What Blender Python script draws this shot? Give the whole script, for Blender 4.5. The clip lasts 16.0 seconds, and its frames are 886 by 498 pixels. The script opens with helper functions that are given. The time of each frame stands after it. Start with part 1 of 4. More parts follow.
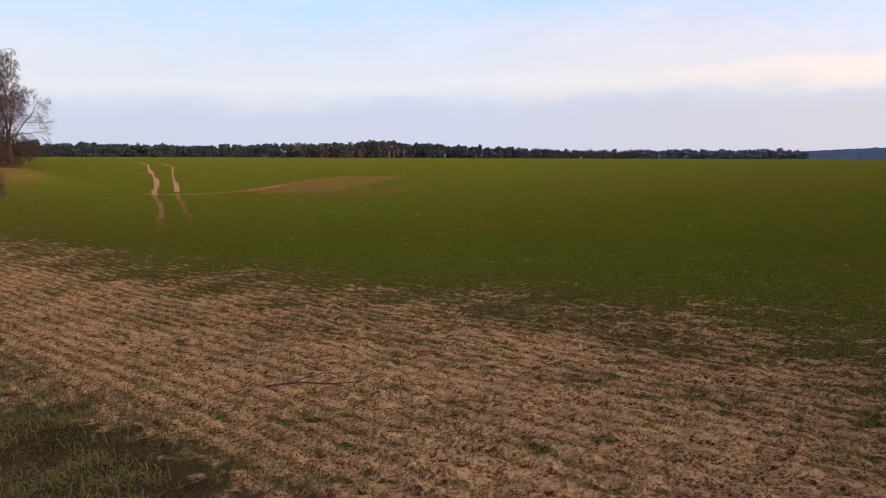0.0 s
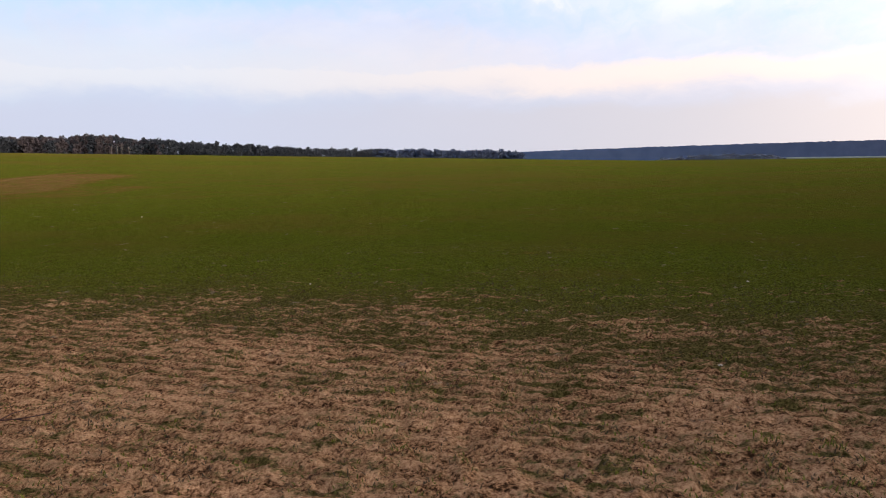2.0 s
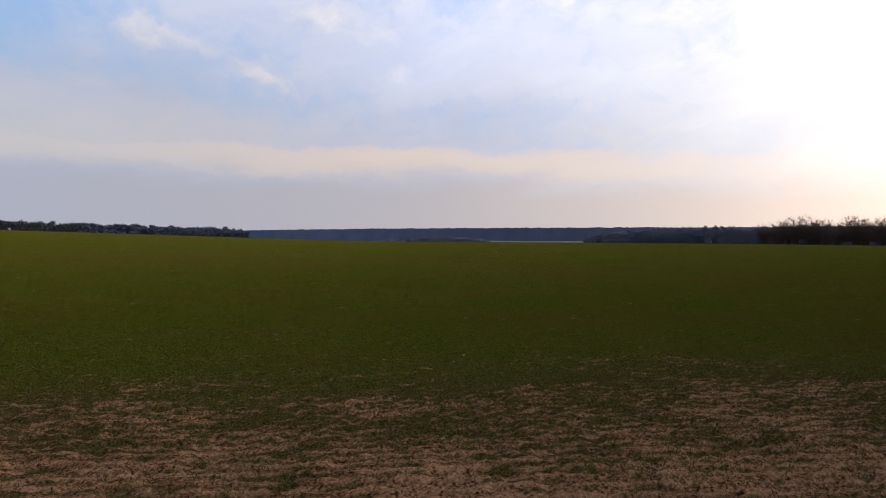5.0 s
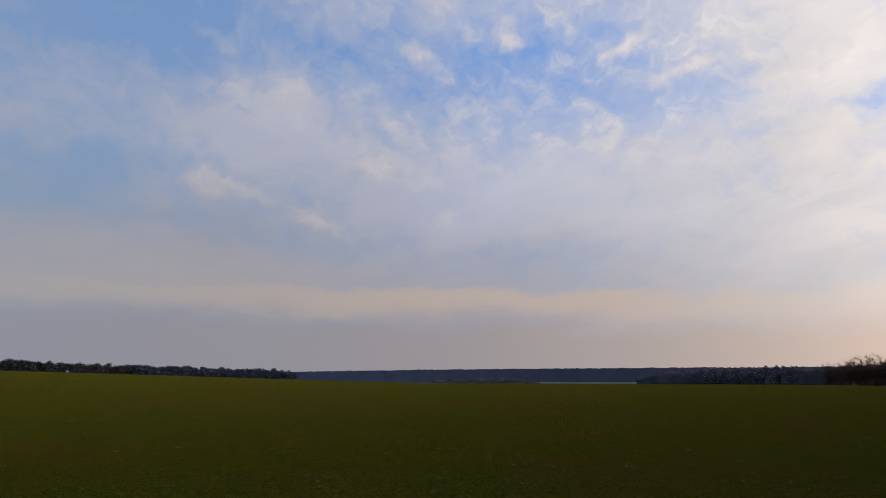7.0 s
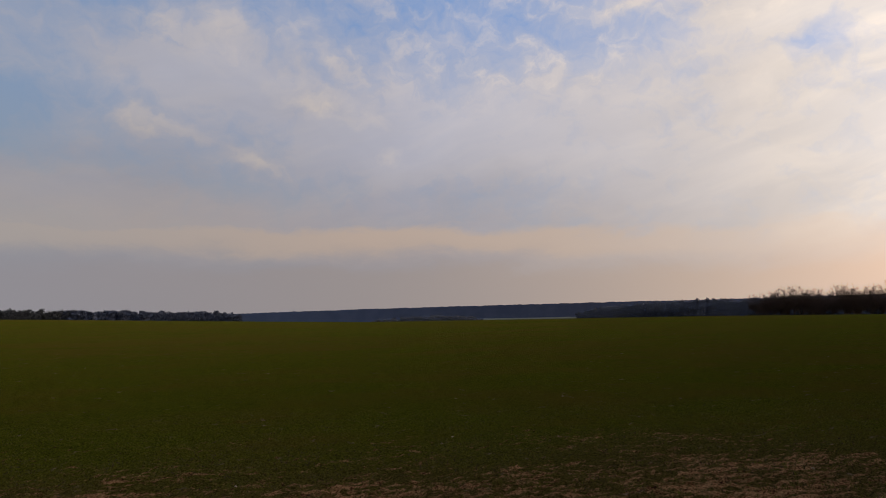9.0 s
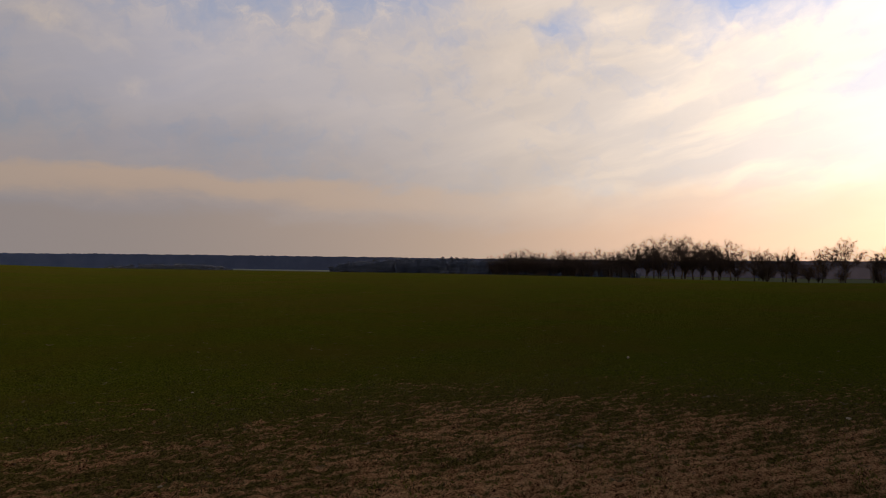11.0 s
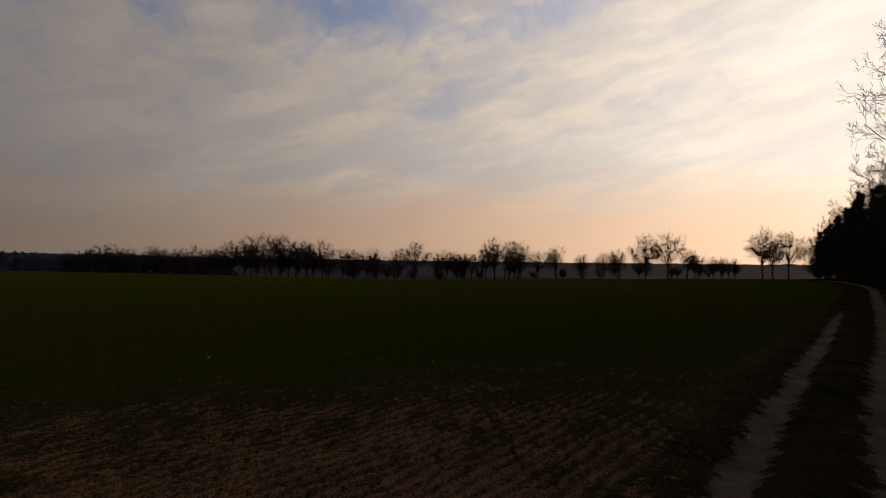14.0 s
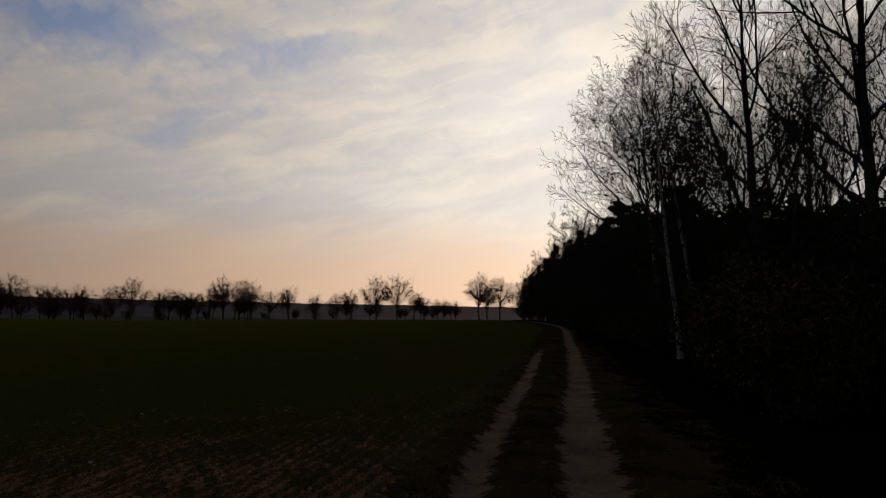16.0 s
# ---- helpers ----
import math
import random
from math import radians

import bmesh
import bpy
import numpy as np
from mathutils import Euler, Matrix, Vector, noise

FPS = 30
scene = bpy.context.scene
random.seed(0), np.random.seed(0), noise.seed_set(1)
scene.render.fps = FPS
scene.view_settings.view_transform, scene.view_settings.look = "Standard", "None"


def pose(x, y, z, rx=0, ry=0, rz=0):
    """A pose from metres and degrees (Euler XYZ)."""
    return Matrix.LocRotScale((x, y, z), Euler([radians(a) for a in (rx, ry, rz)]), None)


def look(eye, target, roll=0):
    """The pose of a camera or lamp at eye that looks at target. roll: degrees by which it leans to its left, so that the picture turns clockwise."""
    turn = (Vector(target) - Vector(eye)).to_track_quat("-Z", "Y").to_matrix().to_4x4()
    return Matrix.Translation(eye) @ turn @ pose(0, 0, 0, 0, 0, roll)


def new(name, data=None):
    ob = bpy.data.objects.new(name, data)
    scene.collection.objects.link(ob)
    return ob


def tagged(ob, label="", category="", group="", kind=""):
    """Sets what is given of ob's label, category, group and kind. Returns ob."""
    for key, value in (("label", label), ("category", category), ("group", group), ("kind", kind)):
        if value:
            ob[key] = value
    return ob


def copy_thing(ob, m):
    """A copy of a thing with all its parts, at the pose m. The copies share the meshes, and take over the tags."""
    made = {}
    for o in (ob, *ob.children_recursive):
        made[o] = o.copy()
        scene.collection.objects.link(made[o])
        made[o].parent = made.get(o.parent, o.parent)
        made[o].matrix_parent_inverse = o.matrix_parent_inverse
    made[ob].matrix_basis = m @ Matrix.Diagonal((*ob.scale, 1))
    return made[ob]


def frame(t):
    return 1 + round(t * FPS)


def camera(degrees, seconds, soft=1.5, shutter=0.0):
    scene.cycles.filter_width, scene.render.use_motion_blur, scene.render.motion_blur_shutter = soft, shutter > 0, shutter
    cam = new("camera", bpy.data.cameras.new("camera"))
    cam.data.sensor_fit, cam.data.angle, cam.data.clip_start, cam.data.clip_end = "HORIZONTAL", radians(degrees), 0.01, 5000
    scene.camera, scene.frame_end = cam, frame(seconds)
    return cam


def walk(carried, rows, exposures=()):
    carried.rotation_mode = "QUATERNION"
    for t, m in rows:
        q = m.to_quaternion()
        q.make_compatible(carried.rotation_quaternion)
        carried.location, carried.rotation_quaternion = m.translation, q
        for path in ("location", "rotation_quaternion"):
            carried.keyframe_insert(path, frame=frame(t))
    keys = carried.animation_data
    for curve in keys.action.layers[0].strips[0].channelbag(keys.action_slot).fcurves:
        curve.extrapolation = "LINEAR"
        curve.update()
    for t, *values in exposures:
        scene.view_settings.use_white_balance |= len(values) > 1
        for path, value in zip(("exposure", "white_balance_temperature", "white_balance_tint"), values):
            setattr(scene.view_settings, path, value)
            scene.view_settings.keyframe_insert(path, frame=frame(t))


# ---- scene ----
cam = camera(66.32, 16.0, soft=1.0)
# seconds, eye in metres, yaw, pitch and roll in degrees
PATH = [
    (0.0, -0.277, 0.033, 1.627, 7.11, -6.68, -1.20),
    (0.5, -0.209, 0.054, 1.628, 2.59, -6.52, -0.99),
    (1.0, -0.139, 0.064, 1.621, -1.23, -7.50, -1.14),
    (1.5, -0.081, 0.073, 1.613, -7.75, -7.34, -1.09),
    (2.0, -0.084, 0.108, 1.632, -14.24, -7.24, -0.95),
    (2.5, -0.067, 0.133, 1.628, -20.16, -7.47, -1.02),
    (3.0, -0.068, 0.143, 1.630, -25.07, -7.04, -0.71),
    (3.5, -0.061, 0.161, 1.603, -30.28, -6.94, -0.24),
    (3.7, -0.048, 0.166, 1.610, -31.84, -6.76, -0.26),
    (5.8, -0.043, 0.177, 1.654, -37.71, 3.82, -0.73),
    (6, -0.038, 0.165, 1.659, -36.43, 4.90, -0.68),
    (6.5, -0.054, 0.112, 1.661, -34.17, 8.15, -0.28),
    (7, -0.080, 0.047, 1.658, -33.04, 11.09, 0.03),
    (7.5, -0.094, 0.006, 1.653, -33.32, 12.62, 0.32),
    (8, -0.100, -0.017, 1.649, -33.52, 12.26, 0.33),
    (8.2, -0.097, -0.019, 1.650, -34.13, 10.98, 0.11),
    (10.3, -0.030, 0.013, 1.683, -48.88, 1.59, -0.00),
    (10.5, -0.029, 0.028, 1.682, -51.89, 1.96, 0.64),
    (11.0, -0.011, 0.042, 1.677, -58.18, 1.88, 0.73),
    (11.5, 0.002, 0.042, 1.674, -65.58, 1.95, 0.82),
    (12.0, 0.043, 0.041, 1.667, -73.23, 1.49, 0.46),
    (12.5, 0.072, -0.003, 1.680, -81.08, 1.24, 1.05),
    (13.0, 0.101, -0.053, 1.684, -86.06, 1.24, 0.73),
    (13.5, 0.164, -0.111, 1.681, -88.25, 2.20, 0.20),
    (14.0, 0.142, -0.208, 1.694, -91.15, 2.13, 0.84),
    (14.5, 0.181, -0.276, 1.686, -95.86, 2.36, 2.09),
    (15.0, 0.265, -0.299, 1.690, -101.37, 3.21, 1.36),
    (15.5, 0.306, -0.306, 1.711, -107.19, 4.92, 0.37),
    (16.0, 0.354, -0.311, 1.719, -113.30, 5.91, 0.98),
]


def aimed(x, y, z, yaw, pitch, roll):
    eye = Vector((x, y, z))
    a, b = radians(yaw), radians(pitch)
    way = Vector((-math.sin(a) * math.cos(b), math.cos(a) * math.cos(b), math.sin(b)))
    return look(eye, eye + way, roll)


walk(cam, [(t, aimed(*p)) for t, *p in PATH],
     exposures=[(0.0, 0.16, 6450, 10), (1.5, 0.18, 6400, 10), (3.7, 0.02, 6300, 10), (5.8, -0.80, 6350, 10), (7.0, -1.12, 6550, 11), (8.2, -1.18, 7050, 12),
                (10.3, -1.22, 7350, 13), (11.0, -1.38, 7700, 14), (12.5, -2.14, 7450, 13), (14.5, -2.78, 7250, 12), (16.0, -2.86, 6900, 10)])

# ---- light: low veiled sun behind the wood, thin cloud over a pale blue sky ----
SUN_AZ, SUN_EL = radians(-130.5), radians(6.5)
SUN_WAY = Vector((-math.sin(SUN_AZ) * math.cos(SUN_EL), math.cos(SUN_AZ) * math.cos(SUN_EL), math.sin(SUN_EL)))
sun = new("sun", bpy.data.lights.new("sun", "SUN"))
sun.data.energy, sun.data.angle, sun.data.color = 1.3, radians(1.0), (1.0, 0.72, 0.45)
sun.matrix_world = look(SUN_WAY * 100, (0, 0, 0))


class Nodes:
    """Short hand for a node tree."""

    def __init__(self, tree):
        self.tree = tree

    def add(self, kind, **values):
        node = self.tree.nodes.new(kind)
        for key, value in values.items():
            setattr(node, key, value)
        return node

    def link(self, a, b):
        self.tree.links.new(a, b)

    def put(self, socket, value):
        if hasattr(value, "is_output"):
            self.link(value, socket)
        else:
            socket.default_value = value

    def math(self, op, a, b=0.0, c=0.0, clamp=False):
        node = self.add("ShaderNodeMath", operation=op, use_clamp=clamp)
        for socket, value in zip(node.inputs, (a, b, c)):
            self.put(socket, value)
        return node.outputs[0]

    def vec(self, op, a, b=(0, 0, 0)):
        node = self.add("ShaderNodeVectorMath", operation=op)
        self.put(node.inputs[0], a)
        self.put(node.inputs[1], b)
        return node.outputs["Value"] if op in ("DOT_PRODUCT", "LENGTH") else node.outputs["Vector"]

    def mix(self, f, a, b, how="MIX"):
        node = self.add("ShaderNodeMix", data_type="RGBA", blend_type=how)
        self.put(node.inputs[0], f)
        self.put(node.inputs[6], (*a, 1) if isinstance(a, tuple) and len(a) == 3 else a)
        self.put(node.inputs[7], (*b, 1) if isinstance(b, tuple) and len(b) == 3 else b)
        return node.outputs[2]

    def noise(self, where, scale, detail=4.0, rough=0.55, warp=0.0):
        node = self.add("ShaderNodeTexNoise")
        self.put(node.inputs["Vector"], where)
        for key, value in (("Scale", scale), ("Detail", detail), ("Roughness", rough), ("Distortion", warp)):
            node.inputs[key].default_value = value
        return node.outputs["Fac"]

    def step(self, value, low, high, out0=0.0, out1=1.0):
        node = self.add("ShaderNodeMapRange", interpolation_type="SMOOTHSTEP")
        for socket, v in zip(node.inputs, (value, low, high, out0, out1)):
            self.put(socket, v)
        return node.outputs[0]

    def ramp(self, value, *stops):
        node = self.add("ShaderNodeValToRGB")
        self.put(node.inputs[0], value)
        e = node.color_ramp.elements
        while len(e) < len(stops):
            e.new(0.5)
        for el, (at, colour) in zip(e, stops):
            el.position, el.color = at, (*colour, 1)
        return node.outputs[0]

    def stretch(self, where, scale, turn=0.0):
        node = self.add("ShaderNodeMapping")
        self.put(node.inputs[0], where)
        node.inputs["Rotation"].default_value = (0, 0, radians(turn))
        node.inputs["Scale"].default_value = scale
        return node.outputs[0]


def make_sky():
    world = bpy.data.worlds.new("world")
    scene.world = world
    world.use_nodes = True
    world.node_tree.nodes.clear()
    n = Nodes(world.node_tree)
    way = n.vec("NORMALIZE", n.add("ShaderNodeTexCoord").outputs["Generated"])
    split = n.add("ShaderNodeSeparateXYZ")
    n.link(way, split.inputs[0])
    up = split.outputs[2]
    sky = n.add("ShaderNodeTexSky", sky_type="NISHITA", sun_disc=False, sun_elevation=SUN_EL,
                sun_rotation=-SUN_AZ, altitude=100.0, air_density=1.0, dust_density=1.5, ozone_density=1.6)
    # angle from the sun, 0 to 1 for 0 to 180 degrees
    angle = n.math("DIVIDE", n.math("ARCCOSINE", n.vec("DOT_PRODUCT", way, tuple(SUN_WAY))), math.pi)
    glow = n.math("POWER", 2.71828, n.math("MULTIPLY", n.math("POWER", angle, 1.50), -9.6))
    bright = n.math("MULTIPLY_ADD", glow, 6.2, 0.60)
    bright = n.math("MULTIPLY", bright, n.math("MULTIPLY_ADD", n.step(up, 0.10, 0.38), n.step(angle, 0.30, 0.52, 0.0, 0.30), 1.0))
    bright = n.math("MULTIPLY", bright, n.step(up, 0.5, 0.85, 1.0, 0.5))
    # the sky's dome laid flat: degrees of azimuth (positive to the left of +y) and of elevation
    azimuth = n.math("MULTIPLY", n.math("ARCTAN2", n.math("MULTIPLY", split.outputs[0], -1.0), split.outputs[1]), 180 / math.pi)
    rise = n.math("MULTIPLY", n.math("ARCSINE", up), 180 / math.pi)
    dome = n.add("ShaderNodeCombineXYZ")
    n.link(azimuth, dome.inputs[0])
    n.link(rise, dome.inputs[1])
    dome = dome.outputs[0]

    def swirl(where, scale, amount, detail=3.0):
        node = n.add("ShaderNodeTexNoise")
        n.put(node.inputs["Vector"], where)
        node.inputs["Scale"].default_value, node.inputs["Detail"].default_value = scale, detail
        return n.vec("MULTIPLY", n.vec("SUBTRACT", node.outputs["Color"], (0.5, 0.5, 0.5)), (amount, amount, 0.0))

    bent = n.vec("ADD", dome, n.vec("ADD", swirl(dome, 0.13, 5.0), swirl(dome, 0.6, 2.6, 6.0)))
    calm = n.vec("ADD", dome, swirl(dome, 0.10, 9.0))

    def tuft(where, az, el, length, width, turn, strength, core=0.0):
        """A soft oval of cloud, or of clear sky, on the dome."""
        node = n.add("ShaderNodeMapping", vector_type="TEXTURE")
        n.put(node.inputs[0], where)
        node.inputs["Location"].default_value = (az, el, 0)
        node.inputs["Rotation"].default_value = (0, 0, radians(turn))
        node.inputs["Scale"].default_value = (length, width, 1)
        return n.step(n.vec("LENGTH", node.outputs[0]), 1.0, core, 0.0, strength)

    def gather(how, tufts):
        total = tufts[0]
        for t in tufts[1:]:
            total = n.math(how, total, t)
        return total

    slant = n.add("ShaderNodeCombineXYZ")
    n.link(azimuth, slant.inputs[0])
    n.link(n.math("MULTIPLY_ADD", azimuth, 0.22, rise), slant.inputs[1])
    fibre = n.noise(n.stretch(n.vec("ADD", slant.outputs[0], swirl(dome, 0.22, 2.2)), (0.075, 0.40, 1)), 1.0, 7.0, 0.56, 0.15)
    flock = n.noise(n.stretch(bent, (0.34, 0.46, 1), -24), 1.0, 7.0, 0.60, 0.2)
    bank = n.noise(n.stretch(calm, (0.055, 0.14, 1), 10), 1.0, 4.0, 0.5)
    # openings of blue between the banks
    clear_sky = gather("ADD", [
        tuft(calm, -8, 28, 24, 9, -10, 0.95), tuft(calm, -3, 15.5, 18, 6, -14, 0.70), tuft(calm, -23, 27, 11, 5, 0, 0.35),
        tuft(calm, 26, 13, 34, 4.5, 0, 0.50), tuft(bent, -40, 26, 24, 9, 0, 0.80), tuft(bent, -54, 21.5, 10, 3.5, 0, 0.40),
        tuft(bent, -22, 10.8, 12, 2.6, -4, 0.30), tuft(bent, -38, 11, 18, 2.6, 3, 0.16), tuft(bent, -68, 19.6, 7, 2.4, 0, 0.48),
        tuft(bent, -84, 21.5, 13, 5.5, 14, 0.95), tuft(bent, -92, 15.0, 8, 1.8, -20, 0.35), tuft(bent, -79.5, 17.5, 4, 2.2, -56, 0.35), tuft(bent, -99, 21.5, 12, 2.4, -14, 0.65), tuft(bent, -108, 13.4, 9, 2.0, -16, 0.45)])
    # lit flocks and streaks
    lit_flocks = gather("MAXIMUM", [
        tuft(bent, -15.8, 23.2, 8.5, 2.6, 22, 0.55), tuft(bent, -20.0, 23.0, 4.0, 2.2, 46, 0.85), tuft(bent, -27.6, 18.2, 7.6, 1.9, 19, 0.95),
        tuft(bent, -13.8, 15.8, 5.6, 1.7, 11, 1.0), tuft(bent, -22.0, 13.1, 5.0, 1.3, 15, 0.75), tuft(bent, -29.9, 27.9, 2.5, 1.7, 19, 0.85),
        tuft(bent, -49.8, 27.2, 4.2, 1.2, -34, 0.95), tuft(bent, -38.9, 28.6, 2.6, 1.7, 70, 0.8), tuft(bent, -53.1, 24.3, 5.0, 1.0, 0, 0.85),
        tuft(bent, -47.3, 19.5, 2.0, 1.1, 5, 0.95), tuft(bent, -64.4, 23.4, 6.5, 2.2, -5, 0.95), tuft(bent, -63.0, 17.5, 5.0, 2.8, 50, 0.55),
        tuft(bent, -28.2, 21.7, 3.0, 1.5, 45, 0.65), tuft(bent, -34.0, 20.5, 3.5, 2.6, 75, 0.55), tuft(bent, -37.5, 24.0, 5.0, 2.0, 10, 0.55), tuft(bent, -33.5, 13.0, 1.6, 1.4, 75, 0.5), tuft(bent, -12.5, 27.2, 3.0, 1.2, 15, 0.55),
        tuft(bent, -79.5, 14.5, 6.0, 2.4, -40, 0.75), tuft(bent, -89.0, 18.4, 10.0, 1.5, -18, 0.7), tuft(bent, -106.4, 18.6, 5.5, 1.1, -8, 1.0),
        tuft(bent, -103.5, 12.8, 5.0, 1.2, 8, 1.0), tuft(bent, -104.7, 15.8, 11.0, 1.6, -8, 0.7), tuft(bent, -95.0, 12.9, 13.0, 2.0, -10, 0.6), tuft(bent, -107.0, 23.6, 13.0, 1.5, 0, 0.8),
        tuft(bent, -64.6, 18.0, 4.5, 2.4, 20, 0.35)])
    banks = gather("MAXIMUM", [tuft(calm, -18, 19.5, 17, 4.2, 20, 0.60), tuft(calm, -32, 15, 14, 4.5, 8, 0.45), tuft(bent, -7, 10.0, 18, 2.4, 4, 0.6)])
    grain = n.math("ADD", n.math("MULTIPLY", n.math("SUBTRACT", flock, 0.5), 1.5), n.math("MULTIPLY", n.math("SUBTRACT", bank, 0.5), 1.0))
    cover = n.math("SUBTRACT", n.math("ADD", n.step(azimuth, 20.0, -50.0, 0.62, 1.0), n.math("MULTIPLY", grain, 0.95)), clear_sky)
    cover = n.math("ADD", cover, n.math("MAXIMUM", banks, n.math("MULTIPLY", lit_flocks, 0.50)), clamp=True)
    crest = n.math("MULTIPLY", lit_flocks, n.step(n.math("ADD", n.math("MULTIPLY", flock, 0.7), n.math("MULTIPLY", fibre, 0.3)), 0.30, 0.74))
    crest = n.math("MAXIMUM", crest, n.math("MULTIPLY", n.step(flock, 0.46, 0.70), tuft(dome, -44, 25, 30, 11, 0, 0.75)))
    crest = n.math("MAXIMUM", crest, n.math("MULTIPLY", n.step(fibre, 0.40, 0.66), n.step(angle, 0.42, 0.24, 0.15, 0.80)))
    # colours by the angle from the sun
    deep = n.mix(1.0, n.ramp(angle, (0.0, (1.0, 1.0, 1.05)), (0.25, (0.56, 0.74, 1.25)), (0.5, (0.44, 0.80, 1.62)), (0.75, (0.58, 0.92, 1.55))), bright, "MULTIPLY")
    pale = n.mix(1.0, n.ramp(angle, (0.0, (1.15, 1.0, 0.85)), (0.25, (0.90, 0.98, 1.20)), (0.5, (0.78, 1.0, 1.45)), (0.75, (0.88, 1.06, 1.36))), bright, "MULTIPLY")
    clear = n.mix(n.step(up, 0.08, 0.45), pale, deep)
    clear = n.mix(0.2, clear, n.mix(1.0, sky.outputs[0], (0.30, 0.30, 0.30), "MULTIPLY"))
    grey = n.ramp(angle, (0.0, (0.96, 0.92, 0.88)), (0.22, (0.90, 0.88, 0.90)), (0.36, (1.00, 0.96, 0.97)), (0.52, (0.90, 0.96, 1.20)), (0.75, (0.95, 1.04, 1.31)))
    lit = n.ramp(angle, (0.0, (1.12, 1.04, 0.94)), (0.25, (1.26, 1.13, 0.99)), (0.5, (1.42, 1.32, 1.28)), (0.75, (1.28, 1.24, 1.27)))
    high = n.math("MULTIPLY", bright, n.math("MULTIPLY_ADD", n.step(up, 0.08, 0.30), n.step(angle, 0.75, 0.45, 0.0, 0.10), 1.0))
    high = n.math("MULTIPLY", high, n.math("MULTIPLY_ADD", n.math("SUBTRACT", bank, 0.5), 0.35, 1.0))
    cloud = n.mix(1.0, n.mix(crest, grey, lit), high, "MULTIPLY")
    paint = n.mix(cover, clear, cloud)
    # a veil of haze under the cloud, with a ragged lit upper rim that dies away towards the sun
    ragged = n.noise(n.stretch(n.vec("ADD", dome, swirl(dome, 0.5, 1.6, 5.0)), (0.10, 0.30, 1)), 1.0, 6.0, 0.6, 0.2)
    rim_at = n.math("ADD", n.math("ADD", rise, n.step(azimuth, -35.0, -60.0, 0.0, 1.0)), n.math("MULTIPLY", n.math("SUBTRACT", ragged, 0.5), 3.6))
    rim = n.math("MULTIPLY", n.step(rim_at, 4.6, 6.4), n.math("MAXIMUM", n.step(rim_at, 8.3, 7.2), n.math("MULTIPLY", n.step(rim_at, 13.0, 7.0), n.step(azimuth, -34.0, -8.0, 0.15, 0.80))))
    rim = n.math("MULTIPLY", rim, n.step(azimuth, -84.0, -45.0, 0.30, 0.90))
    rim_colour = n.ramp(angle, (0.0, (1.12, 0.97, 0.80)), (0.25, (1.15, 0.95, 0.79)), (0.42, (1.16, 0.97, 0.86)), (0.55, (1.40, 1.16, 1.03)), (0.75, (1.24, 1.24, 1.31)))
    paint = n.mix(rim, paint, n.mix(1.0, rim_colour, bright, "MULTIPLY"))
    veil = n.step(rim_at, n.step(angle, 0.20, 0.42, 11.0, 7.0), 3.6)
    veil_colour = n.ramp(angle, (0.0, (1.24, 0.88, 0.62)), (0.17, (1.23, 0.85, 0.60)), (0.28, (1.18, 0.83, 0.63)), (0.4, (1.0, 0.81, 0.70)), (0.54, (0.93, 0.86, 0.89)), (0.75, (0.95, 0.99, 1.20)))
    paint = n.mix(n.math("MULTIPLY", veil, 0.92), paint, n.mix(1.0, veil_colour, bright, "MULTIPLY"))
    back = n.add("ShaderNodeBackground")
    n.link(n.mix(1.0, paint, (10.0, 10.0, 10.0), "MULTIPLY"), back.inputs[0])
    back.inputs[1].default_value = 0.1
    n.link(back.outputs[0], n.add("ShaderNodeOutputWorld").inputs[0])


make_sky()


# ---- materials ----
def material(name):
    m = bpy.data.materials.new(name)
    m.use_nodes = True
    n = Nodes(m.node_tree)
    shader = m.node_tree.nodes["Principled BSDF"]
    shader.inputs["Specular IOR Level"].default_value = 0.08
    return m, n, shader


def bump(n, shader, height, strength, distance):
    node = n.add("ShaderNodeBump")
    n.link(height, node.inputs["Height"])
    node.inputs["Strength"].default_value, node.inputs["Distance"].default_value = strength, distance
    n.link(node.outputs[0], shader.inputs["Normal"])


def attribute(n, name):
    return n.add("ShaderNodeAttribute", attribute_name=name).outputs["Fac"]


ROW_TURN = 33.0


